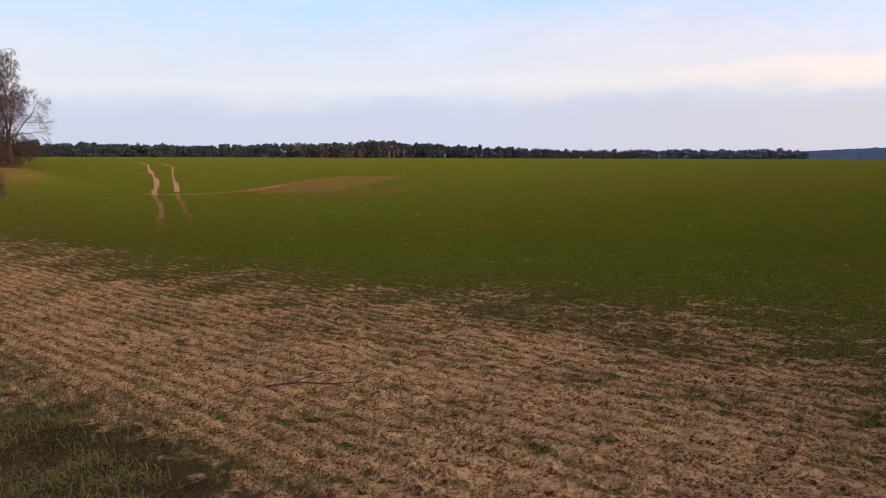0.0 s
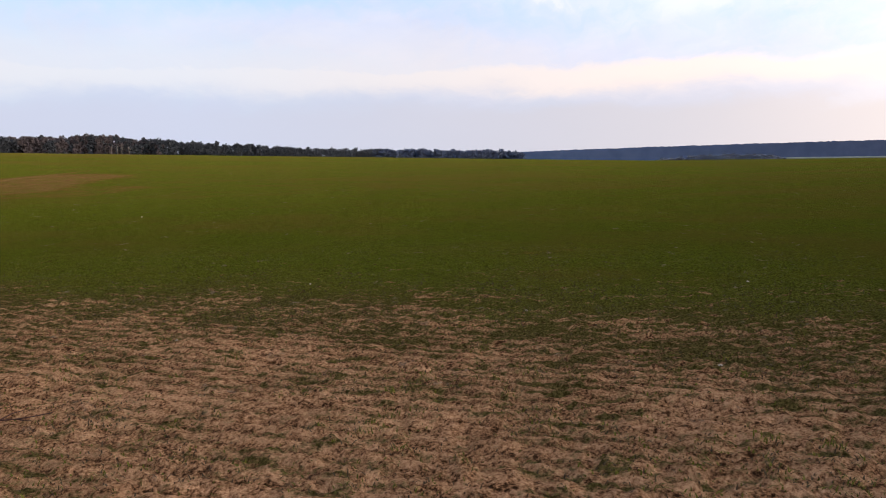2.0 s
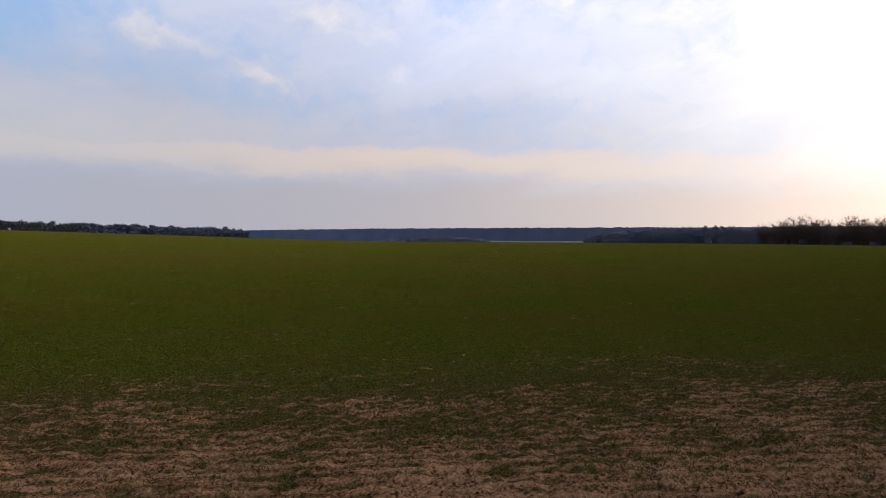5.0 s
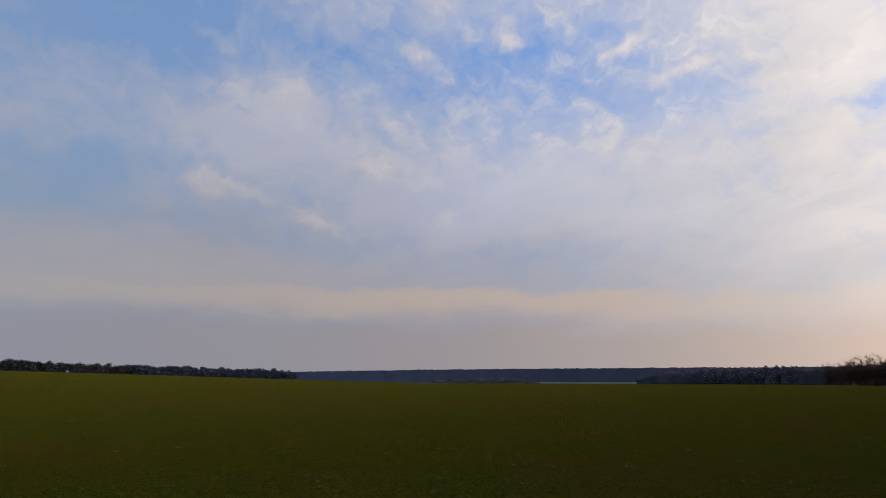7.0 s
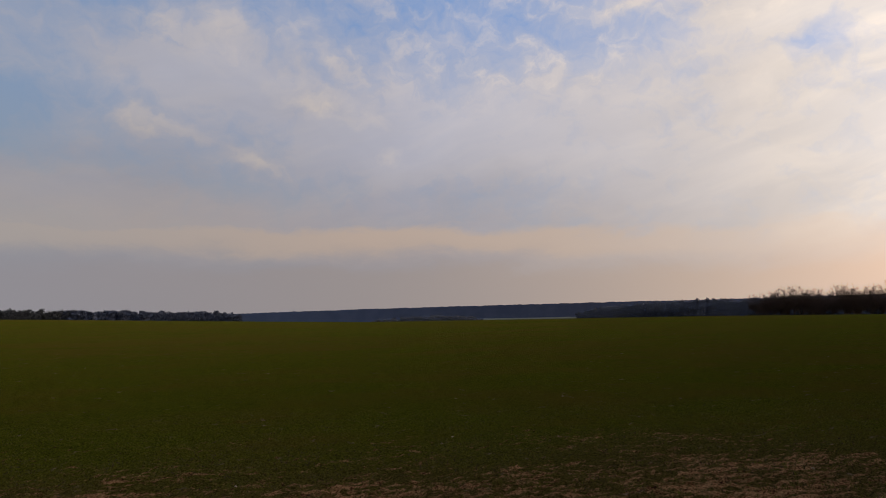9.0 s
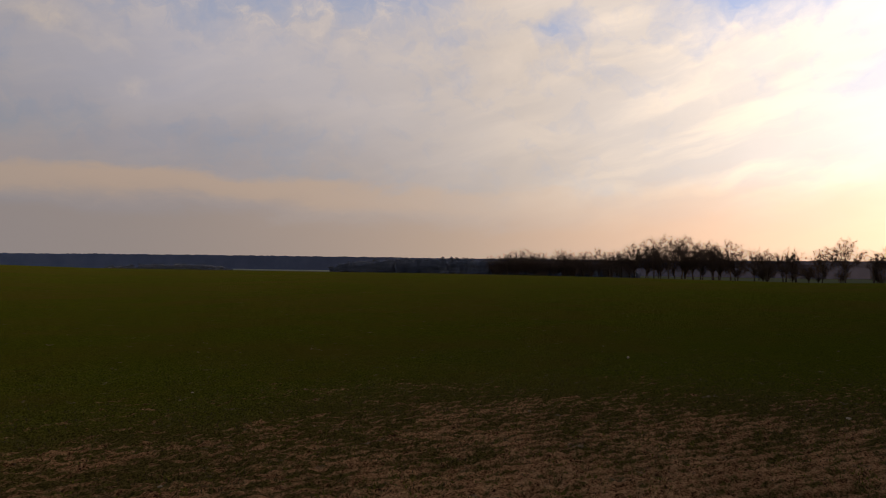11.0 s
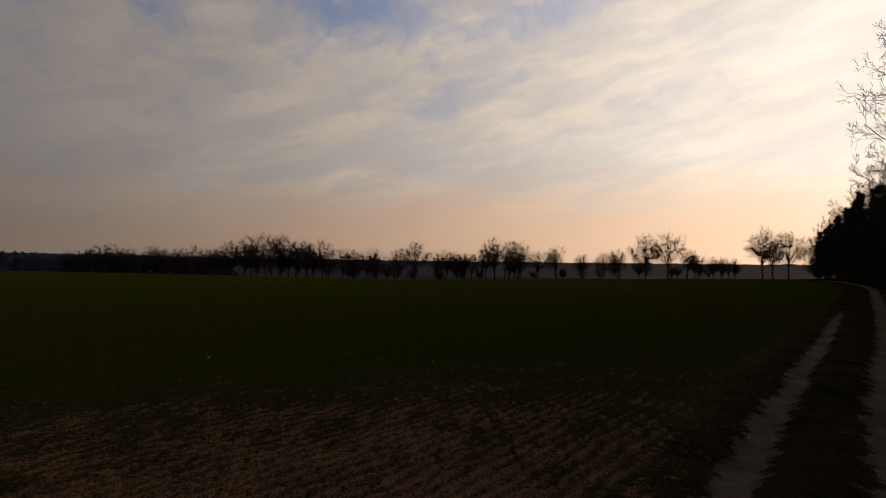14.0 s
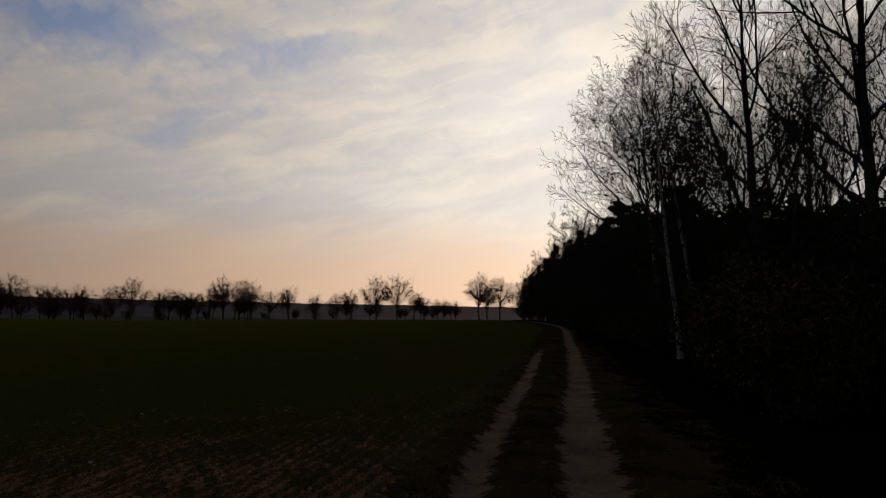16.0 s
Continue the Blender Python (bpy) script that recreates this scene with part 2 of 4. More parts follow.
def ground_material():
    m, n, shader = material("field_ground")
    where = n.add("ShaderNodeNewGeometry").outputs["Position"]
    along = n.stretch(where, (0.22, 1.0, 1.0), ROW_TURN)
    fine = n.noise(where, 42.0, 6.0, 0.68)
    clod = n.noise(n.stretch(where, (0.8, 1.1, 1.0), ROW_TURN), 14.0, 6.0, 0.68, 0.1)
    rows = n.noise(along, 6.0, 4.0, 0.6, 0.1)
    patch = n.noise(where, 0.9, 4.0, 0.6)
    wide = n.noise(n.stretch(where, (0.4, 1.0, 1.0), ROW_TURN), 0.07, 5.0, 0.6, 0.5)
    # drill rows
    across = n.vec("DOT_PRODUCT", where, (0.545, 0.838, 0.0))
    drill = n.math("SINE", n.math("ADD", n.math("MULTIPLY", across, 2 * math.pi / 0.18), n.math("MULTIPLY", n.noise(where, 1.5, 4.0, 0.6), 6.0)))
    # sandy soil; dark stops paint shade in hollows between clods; random browner patches
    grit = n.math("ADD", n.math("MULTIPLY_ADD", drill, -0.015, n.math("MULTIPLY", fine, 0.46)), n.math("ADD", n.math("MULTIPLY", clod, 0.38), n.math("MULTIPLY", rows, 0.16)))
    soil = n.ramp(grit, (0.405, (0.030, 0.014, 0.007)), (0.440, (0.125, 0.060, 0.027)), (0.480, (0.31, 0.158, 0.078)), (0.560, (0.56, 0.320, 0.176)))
    soil = n.mix(n.math("MULTIPLY", n.step(patch, 0.42, 0.6), 0.18), soil, (0.10, 0.054, 0.030))
    # young winter crop, thicker further into the field; thin and brownish on the sand
    bare = attribute(n, "bare")
    green = n.mix(n.step(fine, 0.38, 0.62), (0.034, 0.038, 0.0045), (0.102, 0.115, 0.0115))
    green = n.mix(n.math("MULTIPLY", n.step(n.math("ADD", n.math("MULTIPLY", wide, 0.6), n.math("MULTIPLY", n.noise(where, 0.35, 5.0, 0.65), 0.4)), 0.42, 0.60), 0.75), green, (0.090, 0.067, 0.013))
    green = n.mix(n.step(bare, 0.25, 0.75), green, n.mix(n.step(fine, 0.40, 0.60), (0.036, 0.029, 0.008), (0.120, 0.092, 0.030)))
    weed = n.math("ADD", n.math("MULTIPLY", rows, 0.35), n.math("ADD", n.math("MULTIPLY", clod, 0.45), n.math("MULTIPLY", patch, 0.20)))
    shown = n.step(n.math("ADD", n.math("MULTIPLY_ADD", drill, 0.025, weed), n.math("MULTIPLY_ADD", bare, -0.222, 0.175)), 0.450, 0.548)
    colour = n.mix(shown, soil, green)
    # rough verge of dead and living grass
    verge = n.ramp(n.math("ADD", n.math("MULTIPLY", fine, 0.5), n.math("MULTIPLY", patch, 0.5)),
                   (0.36, (0.010, 0.010, 0.003)), (0.45, (0.034, 0.027, 0.010)), (0.53, (0.080, 0.048, 0.025)), (0.64, (0.040, 0.036, 0.010)))
    edge = n.math("MULTIPLY", n.math("SUBTRACT", n.noise(where, 4.5, 6.0, 0.65), 0.5), 1.1)
    colour = n.mix(n.step(n.math("ADD", attribute(n, "verge"), n.math("MULTIPLY", edge, 2.3)), 0.35, 0.65), colour, verge)
    # packed sand of the wheel ruts
    sand = n.ramp(n.math("ADD", n.math("MULTIPLY", fine, 0.5), n.math("MULTIPLY", patch, 0.5)),
                  (0.36, (0.10, 0.065, 0.046)), (0.5, (0.20, 0.145, 0.106)), (0.62, (0.29, 0.215, 0.165)))
    packed = n.step(n.math("ADD", attribute(n, "rut"), n.math("ADD", n.math("MULTIPLY_ADD", n.noise(where, 13.0, 5.0, 0.7), 1.3, -0.65), n.math("MULTIPLY_ADD", n.noise(where, 2.6, 4.0, 0.6), 2.2, -1.1))), 0.30, 0.70)
    colour = n.mix(packed, colour, sand)
    # bare orange sand where the slope has been driven and washed
    rubbed = n.math("ADD", n.math("MULTIPLY", fine, 0.4), n.math("MULTIPLY", clod, 0.6))
    worn = n.mix(n.step(attribute(n, "worn"), 0.48, 0.84), n.ramp(rubbed, (0.42, (0.055, 0.025, 0.009)), (0.58, (0.20, 0.092, 0.034))),
                 n.ramp(rubbed, (0.40, (0.12, 0.058, 0.026)), (0.60, (0.46, 0.270, 0.150))))
    colour = n.mix(n.step(n.math("ADD", attribute(n, "worn"), n.math("MULTIPLY", n.math("ADD", edge, n.math("MULTIPLY_ADD", n.noise(where, 0.9, 5.0, 0.65), 1.6, -0.8)), 0.5)), n.step(attribute(n, "worn"), 0.02, 0.16, 1.2, 0.26), n.step(attribute(n, "worn"), 0.02, 0.16, 1.6, 0.80)), colour, worn)
    # leaf litter under the wood, the shade there painted in as near black
    litter_shade = n.mix(n.step(fine, 0.35, 0.65), (0.004, 0.003, 0.002), (0.016, 0.010, 0.006))
    colour = n.mix(n.step(n.math("ADD", attribute(n, "litter_shade"), edge), 0.35, 0.65), colour, litter_shade)
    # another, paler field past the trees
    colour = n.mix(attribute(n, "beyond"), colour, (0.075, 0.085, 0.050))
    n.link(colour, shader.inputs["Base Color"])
    shader.inputs["Roughness"].default_value = 0.95
    shader.inputs["Specular IOR Level"].default_value = 0.0
    n.link(n.math("MULTIPLY_ADD", packed, -0.8, 1.0), shader.inputs["Diffuse Roughness"])
    bump(n, shader, n.math("ADD", n.math("MULTIPLY", clod, 0.7), n.math("MULTIPLY", fine, 0.5)), 1.0, 0.13)
    return m


def bark_material(name, dark, pale, birch=False):
    m, n, shader = material(name)
    where = n.add("ShaderNodeTexCoord").outputs["Object"]
    grain = n.noise(n.stretch(where, (6, 6, 1.2)), 3.0, 5.0, 0.6)
    colour = n.mix(n.step(grain, 0.3, 0.7), dark, pale)
    if birch:
        marks = n.noise(n.stretch(where, (2.0, 2.0, 9.0)), 2.2, 4.0, 0.6)
        colour = n.mix(n.step(marks, 0.52, 0.60), colour, (0.035, 0.03, 0.028))
    n.link(colour, shader.inputs["Base Color"])
    shader.inputs["Roughness"].default_value = 0.9
    bump(n, shader, grain, 0.5, 0.03)
    return m


def mix_in_haze(m, n, shader, share):
    """Stand-in for haze: a far material lets a share of the sky behind through."""
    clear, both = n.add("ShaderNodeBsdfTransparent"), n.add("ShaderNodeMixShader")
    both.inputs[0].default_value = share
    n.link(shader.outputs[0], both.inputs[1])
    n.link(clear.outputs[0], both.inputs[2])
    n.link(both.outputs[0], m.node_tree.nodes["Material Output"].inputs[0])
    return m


def leaf_material(name, a, b):
    m, n, shader = material(name)
    tone = n.math("ADD", n.math("MULTIPLY", n.add("ShaderNodeNewGeometry").outputs["Random Per Island"], 0.7),
                  n.math("MULTIPLY", n.add("ShaderNodeObjectInfo").outputs["Random"], 0.3))
    n.link(n.mix(tone, a, b), shader.inputs["Base Color"])
    shader.inputs["Roughness"].default_value = 0.8
    return m


def spotted_material(name, a, b, scale, rough=0.9):
    m, n, shader = material(name)
    where = n.add("ShaderNodeTexCoord").outputs["Object"]
    tone = n.noise(where, scale, 5.0, 0.6)
    n.link(n.mix(n.step(tone, 0.3, 0.7), a, b), shader.inputs["Base Color"])
    shader.inputs["Roughness"].default_value = rough
    bump(n, shader, tone, 0.4, 0.02)
    return m


GROUND = ground_material()
BARK = bark_material("dark_bark", (0.030, 0.024, 0.019), (0.075, 0.060, 0.047))
BIRCH_BARK = bark_material("birch_bark", (0.16, 0.15, 0.14), (0.32, 0.30, 0.28), birch=True)
TWIG = bark_material("twig_bark", (0.024, 0.018, 0.014), (0.052, 0.037, 0.029))
RED_TWIG = bark_material("birch_twig_bark", (0.048, 0.026, 0.022), (0.090, 0.054, 0.045))
ROW_TWIG = bark_material("far_twig_bark", (0.045, 0.030, 0.024), (0.09, 0.060, 0.046))
NEEDLE = leaf_material("pine_needles", (0.012, 0.020, 0.009), (0.035, 0.045, 0.016))
BRUSH = leaf_material("brushwood_leaves", (0.020, 0.016, 0.009), (0.055, 0.040, 0.018))
# distance haze is painted into both needle colours as bluer tones
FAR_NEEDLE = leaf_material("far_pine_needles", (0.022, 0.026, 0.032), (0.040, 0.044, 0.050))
HAZED_NEEDLE = leaf_material("haze_blue_pine_needles", (0.045, 0.058, 0.095), (0.056, 0.070, 0.110))
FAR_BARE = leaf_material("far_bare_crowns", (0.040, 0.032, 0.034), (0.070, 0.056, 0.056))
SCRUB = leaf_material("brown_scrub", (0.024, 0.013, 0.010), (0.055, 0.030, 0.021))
# lighter and bluer than bare twigs, to paint the haze before them
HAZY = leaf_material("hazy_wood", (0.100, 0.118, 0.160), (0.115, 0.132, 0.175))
# the ridge's blue is air haze painted as base colour
RIDGE = spotted_material("haze_blue_ridge", (0.030, 0.056, 0.125), (0.042, 0.070, 0.145), 0.02)
# greyed and paled to paint the haze over the far field
HAZED_FIELD = spotted_material("haze_pale_field", (0.075, 0.090, 0.085), (0.105, 0.12, 0.11), 0.01)
PALE_TRUNK = spotted_material("pale_far_trunk", (0.14, 0.12, 0.10), (0.24, 0.20, 0.17), 0.5)
BLADE = leaf_material("crop_blades", (0.044, 0.043, 0.006), (0.125, 0.118, 0.014))
DRY = leaf_material("dry_grass", (0.05, 0.036, 0.018), (0.13, 0.09, 0.048))
WEED = leaf_material("dead_weed_stalk", (0.09, 0.045, 0.022), (0.17, 0.095, 0.05))
STRAW = leaf_material("dark_stubble", (0.030, 0.021, 0.011), (0.10, 0.068, 0.036))
# haze is put into these far materials as see-through shares
for far, share in ((RIDGE, 0.16), (HAZY, 0.40), (FAR_NEEDLE, 0.06), (HAZED_NEEDLE, 0.18), (ROW_TWIG, 0.15), (FAR_BARE, 0.08)):
    mix_in_haze(far, Nodes(far.node_tree), far.node_tree.nodes["Principled BSDF"], share)
STONE = spotted_material("pale_flint", (0.24, 0.19, 0.14), (0.42, 0.35, 0.27), 30)
STICK = spotted_material("weathered_stick", (0.035, 0.016, 0.013), (0.085, 0.042, 0.034), 14)


# ---- the lie of the land ----
U, N = np.array([0.838, -0.545]), np.array([0.545, 0.838])  # along the track, and from it into the field


def lattice(ix, iy, seed):
    h = (ix.astype(np.int64) * 374761393 + iy.astype(np.int64) * 668265263 + seed * 1442695041) & 0xFFFFFFFF
    h = ((h ^ (h >> 13)) * 1274126177) & 0xFFFFFFFF
    return ((h ^ (h >> 16)) & 0xFFFF) / 65535.0


def value_noise(x, y, seed=0):
    ix, iy = np.floor(x), np.floor(y)
    fx, fy = x - ix, y - iy
    fx, fy = fx * fx * (3 - 2 * fx), fy * fy * (3 - 2 * fy)
    a, b = lattice(ix, iy, seed), lattice(ix + 1, iy, seed)
    c, d = lattice(ix, iy + 1, seed), lattice(ix + 1, iy + 1, seed)
    return (a * (1 - fx) + b * fx) * (1 - fy) + (c * (1 - fx) + d * fx) * fy - 0.5


def fbm(x, y, octaves=4, seed=0):
    total, size = 0.0, 1.0
    for k in range(octaves):
        total = total + value_noise(x * 2**k, y * 2**k, seed + k) * size
        size *= 0.5
    return total


def smooth(v, a, b):
    t = np.clip((v - a) / (b - a), 0, 1)
    return t * t * (3 - 2 * t)


# degrees of the field's brow above the eye, by degrees of azimuth (positive to the left of +y)
BROW_AZ = [-180, -150, -122, -118, -112, -100, -87, -73, -60, -45, -31, -20, -8, 7, 20, 36, 60, 120, 180]
BROW_EL = [0.0, 0.0, 0.1, 0.0, -0.04, -0.34, -0.57, -0.36, -0.22, -0.16, -0.10, 0.22, 0.58, 0.96, 1.25, 1.52, 1.5, 0.3, 0.0]
BROW_R = [150, 150, 150, 165, 180, 185, 170, 185, 190, 190, 185, 175, 165, 160, 155, 150, 150, 150, 150]


def polar(az, r):
    a = radians(az)
    return -math.sin(a) * r, math.cos(a) * r


def height(x, y):
    x, y = np.asarray(x, float), np.asarray(y, float)
    r, az = np.hypot(x, y), np.degrees(np.arctan2(-x, y))
    brow = np.interp(az, BROW_AZ, BROW_R)
    top = 1.68 + brow * np.tan(np.radians(np.interp(az, BROW_AZ, BROW_EL)))
    z = top * smooth(r, 14, brow * 1.08)
    past = np.maximum(r - brow * 1.08, 0)
    z = z - 4.5 * smooth(past, 0, 110) - 2.5 * smooth(r, 300, 1600)
    s, n = x * U[0] + y * U[1], x * N[0] + y * N[1]
    near = 1 - smooth(r, 25, 70)
    field = smooth(n, 1.5, 2.1)
    z = z + near * 0.05 * fbm(x * 0.5, y * 0.5, 3, 11)
    z = z + near * field * (0.012 * fbm(s * 2.6, n * 5.0, 2, 5) + 0.042 * fbm(s * 8, n * 11, 2, 9) + 0.034 * fbm(s * 19, n * 25, 2, 13) + 0.006 * np.sin(n * 34.9 + 3 * fbm(x * 1.2, y * 1.2, 2, 8)))
    z = z + near * (1 - field) * 0.045 * fbm(x * 5, y * 5, 3, 15)
    mx, my = polar(39.8, 57)
    z = z + 1.25 * np.exp(-(((x - mx) / 3.9) ** 2 + ((y - my) / 3.9) ** 2))
    rut = rut_mask(x, y)
    z = z - rut * 0.07 + near * 0.05 * np.exp(-((n - 0.2) / 0.35) ** 2)
    return z


def track_bend(s):
    """How far the track's middle strays from its straight line, metres into the field."""
    return 14.0 * smooth(s, 75, 190) + 0.34 * np.maximum(-s - 10, 0)


def wood_bend(s):
    """The same for the edge of the wood, which closes in on the track further on."""
    return 0.125 * max(s - 64, 0) + 0.34 * max(-s - 10, 0)


def rut_mask(x, y):
    s, n = x * U[0] + y * U[1], x * N[0] + y * N[1]
    n = n - track_bend(s) + 0.025 * np.sin(s * 0.35) + 0.02 * np.sin(s * 1.1)
    left = 1 - smooth(np.abs(n - 0.90), 0.0, 0.37)
    right = 1 - smooth(np.abs(n + 0.46 + 0.36 * smooth(s, 8, 35)), 0.06, 0.60)
    fade = smooth(s, -7, -1) * (1 - smooth(s, 120, 150))
    return np.maximum(left * (1 - smooth(s, 30, 48)), right) * fade


WORN_LINES = [
    ([(-53, 88), (-46, 78.5), (-38, 65), (-30, 52), (-21.9, 37.5)], 0.34, 0.85),
    ([(-21.9, 37.5), (-15.7, 27.2)], 0.28, 0.66), ([(-15.7, 27.2), (-12.6, 21.6)], 0.24, 0.62), ([(-12.6, 21.6), (-10.6, 18)], 0.22, 0.50),
    ([(-49.5, 87), (-42, 77), (-33, 60), (-26.7, 48.8), (-22, 40.2)], 0.34, 0.82),
    ([(-22, 40.2), (-16.5, 30.5)], 0.28, 0.62), ([(-16.5, 30.5), (-12.4, 23.2)], 0.24, 0.58), ([(-12.4, 23.2), (-10.0, 18.8)], 0.22, 0.46),
    ([(-22.4, 37.4), (-19.3, 37.6), (-17.9, 41.2), (-17.9, 47.7)], 0.55, 0.66),
    ([(-17.9, 47.7), (-17.9, 56.1), (-16.2, 70)], 0.45, 0.62),
    ([(-17.5, 37.5), (-17.0, 43.6), (-16.6, 50)], 0.4, 0.5),
    ([(-14.8, 42), (-15.6, 54), (-14.2, 60)], 6.0, 0.56),
    ([(-11, 38), (-9, 44)], 4.0, 0.44),
    ([(-36.0, 42.5), (-37.5, 45.0)], 4.8, 0.54),
    ([(4.1, 11.3), (4.8, 11.45), (6.1, 11.75)], 0.22, 0.36),
    ([(10, 17), (13.7, 21.0), (17, 25)], 0.5, 0.24),
    ([(-4.2, 19.2), (-1.4, 26.7), (0.2, 28.4)], 0.35, 0.30),
    ([(8.6, 6.7), (10.2, 5.3), (11.7, 4.2)], 0.22, 0.36),
    ([(16.5, 2.2), (18.2, 1.3), (22.5, -0.4)], 0.22, 0.3),
]


def wheel_marks(x, y):
    """Worn sand: two wheel marks that climb the slope, a drain across it, thin patches and the bank."""
    total = np.zeros_like(x)
    for line, width, strength in WORN_LINES:
        line = np.array(line)
        for (ax, ay), (bx, by) in zip(line[:-1], line[1:]):
            dx, dy = bx - ax, by - ay
            k = np.clip(((x - ax) * dx + (y - ay) * dy) / (dx * dx + dy * dy), 0, 1)
            d = np.hypot(x - ax - k * dx, y - ay - k * dy)
            total = np.maximum(total, strength * (1 - smooth(d, width * 0.45, width)))
    return total


# ---- building blocks ----
def mesh_of(name, verts, faces, mats, smooth_faces=True, slots=None):
    """A mesh from arrays; faces all of one length."""
    verts, faces = np.asarray(verts, np.float32), np.asarray(faces, np.int32)
    me = bpy.data.meshes.new(name)
    k = faces.shape[1]
    me.vertices.add(len(verts))
    me.vertices.foreach_set("co", verts.ravel())
    me.loops.add(faces.size)
    me.loops.foreach_set("vertex_index", faces.ravel())
    me.polygons.add(len(faces))
    me.polygons.foreach_set("loop_start", np.arange(0, faces.size, k, dtype=np.int32))
    me.polygons.foreach_set("use_smooth", np.full(len(faces), smooth_faces))
    for m in mats:
        me.materials.append(m)
    if slots is not None:
        me.polygons.foreach_set("material_index", np.asarray(slots, np.int32))
    me.update(calc_edges=True)
    return me


def part(name, me, parent, label=""):
    ob = new(name, me)
    ob.parent = parent
    if label:
        tagged(ob, label)
    return ob


def set_down(x, y, sink=0.0):
    return float(height(np.array([x]), np.array([y]))[0]) - sink


# ---- ground: one sheet to the horizon ----
def make_ground():
    az = np.concatenate([np.arange(52, -152, -0.28), np.arange(-152, -308, -4.0)])
    ring = [0.35]
    while ring[-1] < 2560:
        r = ring[-1]
        ring.append(r * (1.10 if r < 1.6 else 1.03 if r < 2.6 else 1.0078 if r < 15 else 1.0125 if r < 60 else 1.016 if r < 260 else 1.06))
    ring = np.array(ring)
    a = np.radians(az)
    x, y = -np.sin(a)[None] * ring[:, None], np.cos(a)[None] * ring[:, None]
    shape = x.shape
    x, y = np.append(x.ravel(), 0.0), np.append(y.ravel(), 0.0)
    z = height(x, y)
    i = np.arange(len(ring) - 1)[:, None] * shape[1]
    j = np.arange(shape[1])[None]
    k = (j + 1) % shape[1]
    quads = np.stack([i + j, i + k, i + shape[1] + k, i + shape[1] + j], -1).reshape(-1, 4)
    hub = len(x) - 1
    # the innermost ring closes on the hub
    x[:shape[1]], y[:shape[1]], z[:shape[1]] = 0.0, 0.0, z[hub]
    me = mesh_of("ground", np.stack([x, y, z], -1), quads[:, ::-1], [GROUND])
    s, n = x * U[0] + y * U[1], x * N[0] + y * N[1]
    off = n - track_bend(s)
    ragged = fbm(s * 0.25, n * 0.5, 4, 21)
    width = np.interp(s, [-40, -18, -6, 0, 10, 14, 18, 26, 36, 80], [4.4, 6.0, 7.4, 8.2, 8.2, 7.0, 5.3, 3.6, 2.0, 1.2])
    inner = width + 1.6 * ragged - n
    bare = np.clip(0.5 + inner / 7.0, 0, 1) * smooth(width * 2.2 - n, 0, 4)
    # denser weeds along here, also standing in for dim backlit ground
    bare = bare * (1 - 0.58 * smooth(s, 3, 13))
    r = np.hypot(x, y)
    verge = 1 - smooth(off + 0.5 * fbm(s * 0.8, n * 0.8, 3, 31), 1.25, 2.15)
    # drawn out over the verge too, to paint the dark beside the wood
    litter_shade = smooth(-off + 0.8 * fbm(s * 0.4, n * 0.4, 3, 41), 1.25, 2.5) * (r < 330)
    verge = verge * (r < 260)
    for name, value in (("bare", bare), ("verge", verge), ("litter_shade", litter_shade), ("rut", rut_mask(x, y)), ("worn", wheel_marks(x, y)), ("beyond", smooth(r, 225, 290))):
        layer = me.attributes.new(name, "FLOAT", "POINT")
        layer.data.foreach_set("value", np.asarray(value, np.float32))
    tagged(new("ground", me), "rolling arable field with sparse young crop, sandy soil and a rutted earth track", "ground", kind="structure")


make_ground()


# ---- trees ----
class Wood:
    """Gathers tapered limbs, as tubes, into arrays."""

    def __init__(self):
        self.verts, self.faces, self.count = [], [], 0

    def tube(self, points, radii, sides):
        self.tubes(np.asarray(points, float)[None], np.asarray(radii, float)[None], sides)

    def tubes(self, points, radii, sides):
        """Many tubes of equal length at once: points limbs x steps x 3, radii limbs x steps."""
        way = np.gradient(points, axis=1)
        way /= np.linalg.norm(way, axis=2, keepdims=True) + 1e-9
        side = np.cross(way, (0.31, 0.87, 0.38))
        side /= np.linalg.norm(side, axis=2, keepdims=True) + 1e-9
        other = np.cross(way, side)
        turn = np.arange(sides) * 2 * np.pi / sides
        ring = side[:, :, None] * np.cos(turn)[None, None, :, None] + other[:, :, None] * np.sin(turn)[None, None, :, None]
        self.verts.append((points[:, :, None] + ring * radii[:, :, None, None]).reshape(-1, 3))
        limbs, m = radii.shape
        i = (np.arange(limbs)[:, None] * m + np.arange(m - 1)[None]).reshape(-1, 1) * sides + self.count
        j = np.arange(sides)[None]
        k = (j + 1) % sides
        self.faces.append(np.stack([i + j, i + k, i + sides + k, i + sides + j], -1).reshape(-1, 4))
        self.count += limbs * m * sides

    def ribbons(self, points, radii, rng):
        """Fine twigs: narrow tapered strips, two triangles a step."""
        limbs, m = radii.shape
        way = points[:, -1] - points[:, 0]
        side = unit(np.cross(way, rng.normal(0, 1, (limbs, 3))))[:, None] * radii[:, :, None]
        self.verts.append(np.stack([points - side, points + side], 2).reshape(-1, 3))
        i = (np.arange(limbs)[:, None] * m + np.arange(m - 1)[None]).ravel() * 2 + self.count
        self.faces.append(np.stack([i, i + 1, i + 3, i + 2], -1))
        self.count += limbs * m * 2

    def mesh(self, name, mat):
        return mesh_of(name, np.concatenate(self.verts), np.concatenate(self.faces), [mat])


def unit(v):
    return v / (np.linalg.norm(v, axis=-1, keepdims=True) + 1e-9)


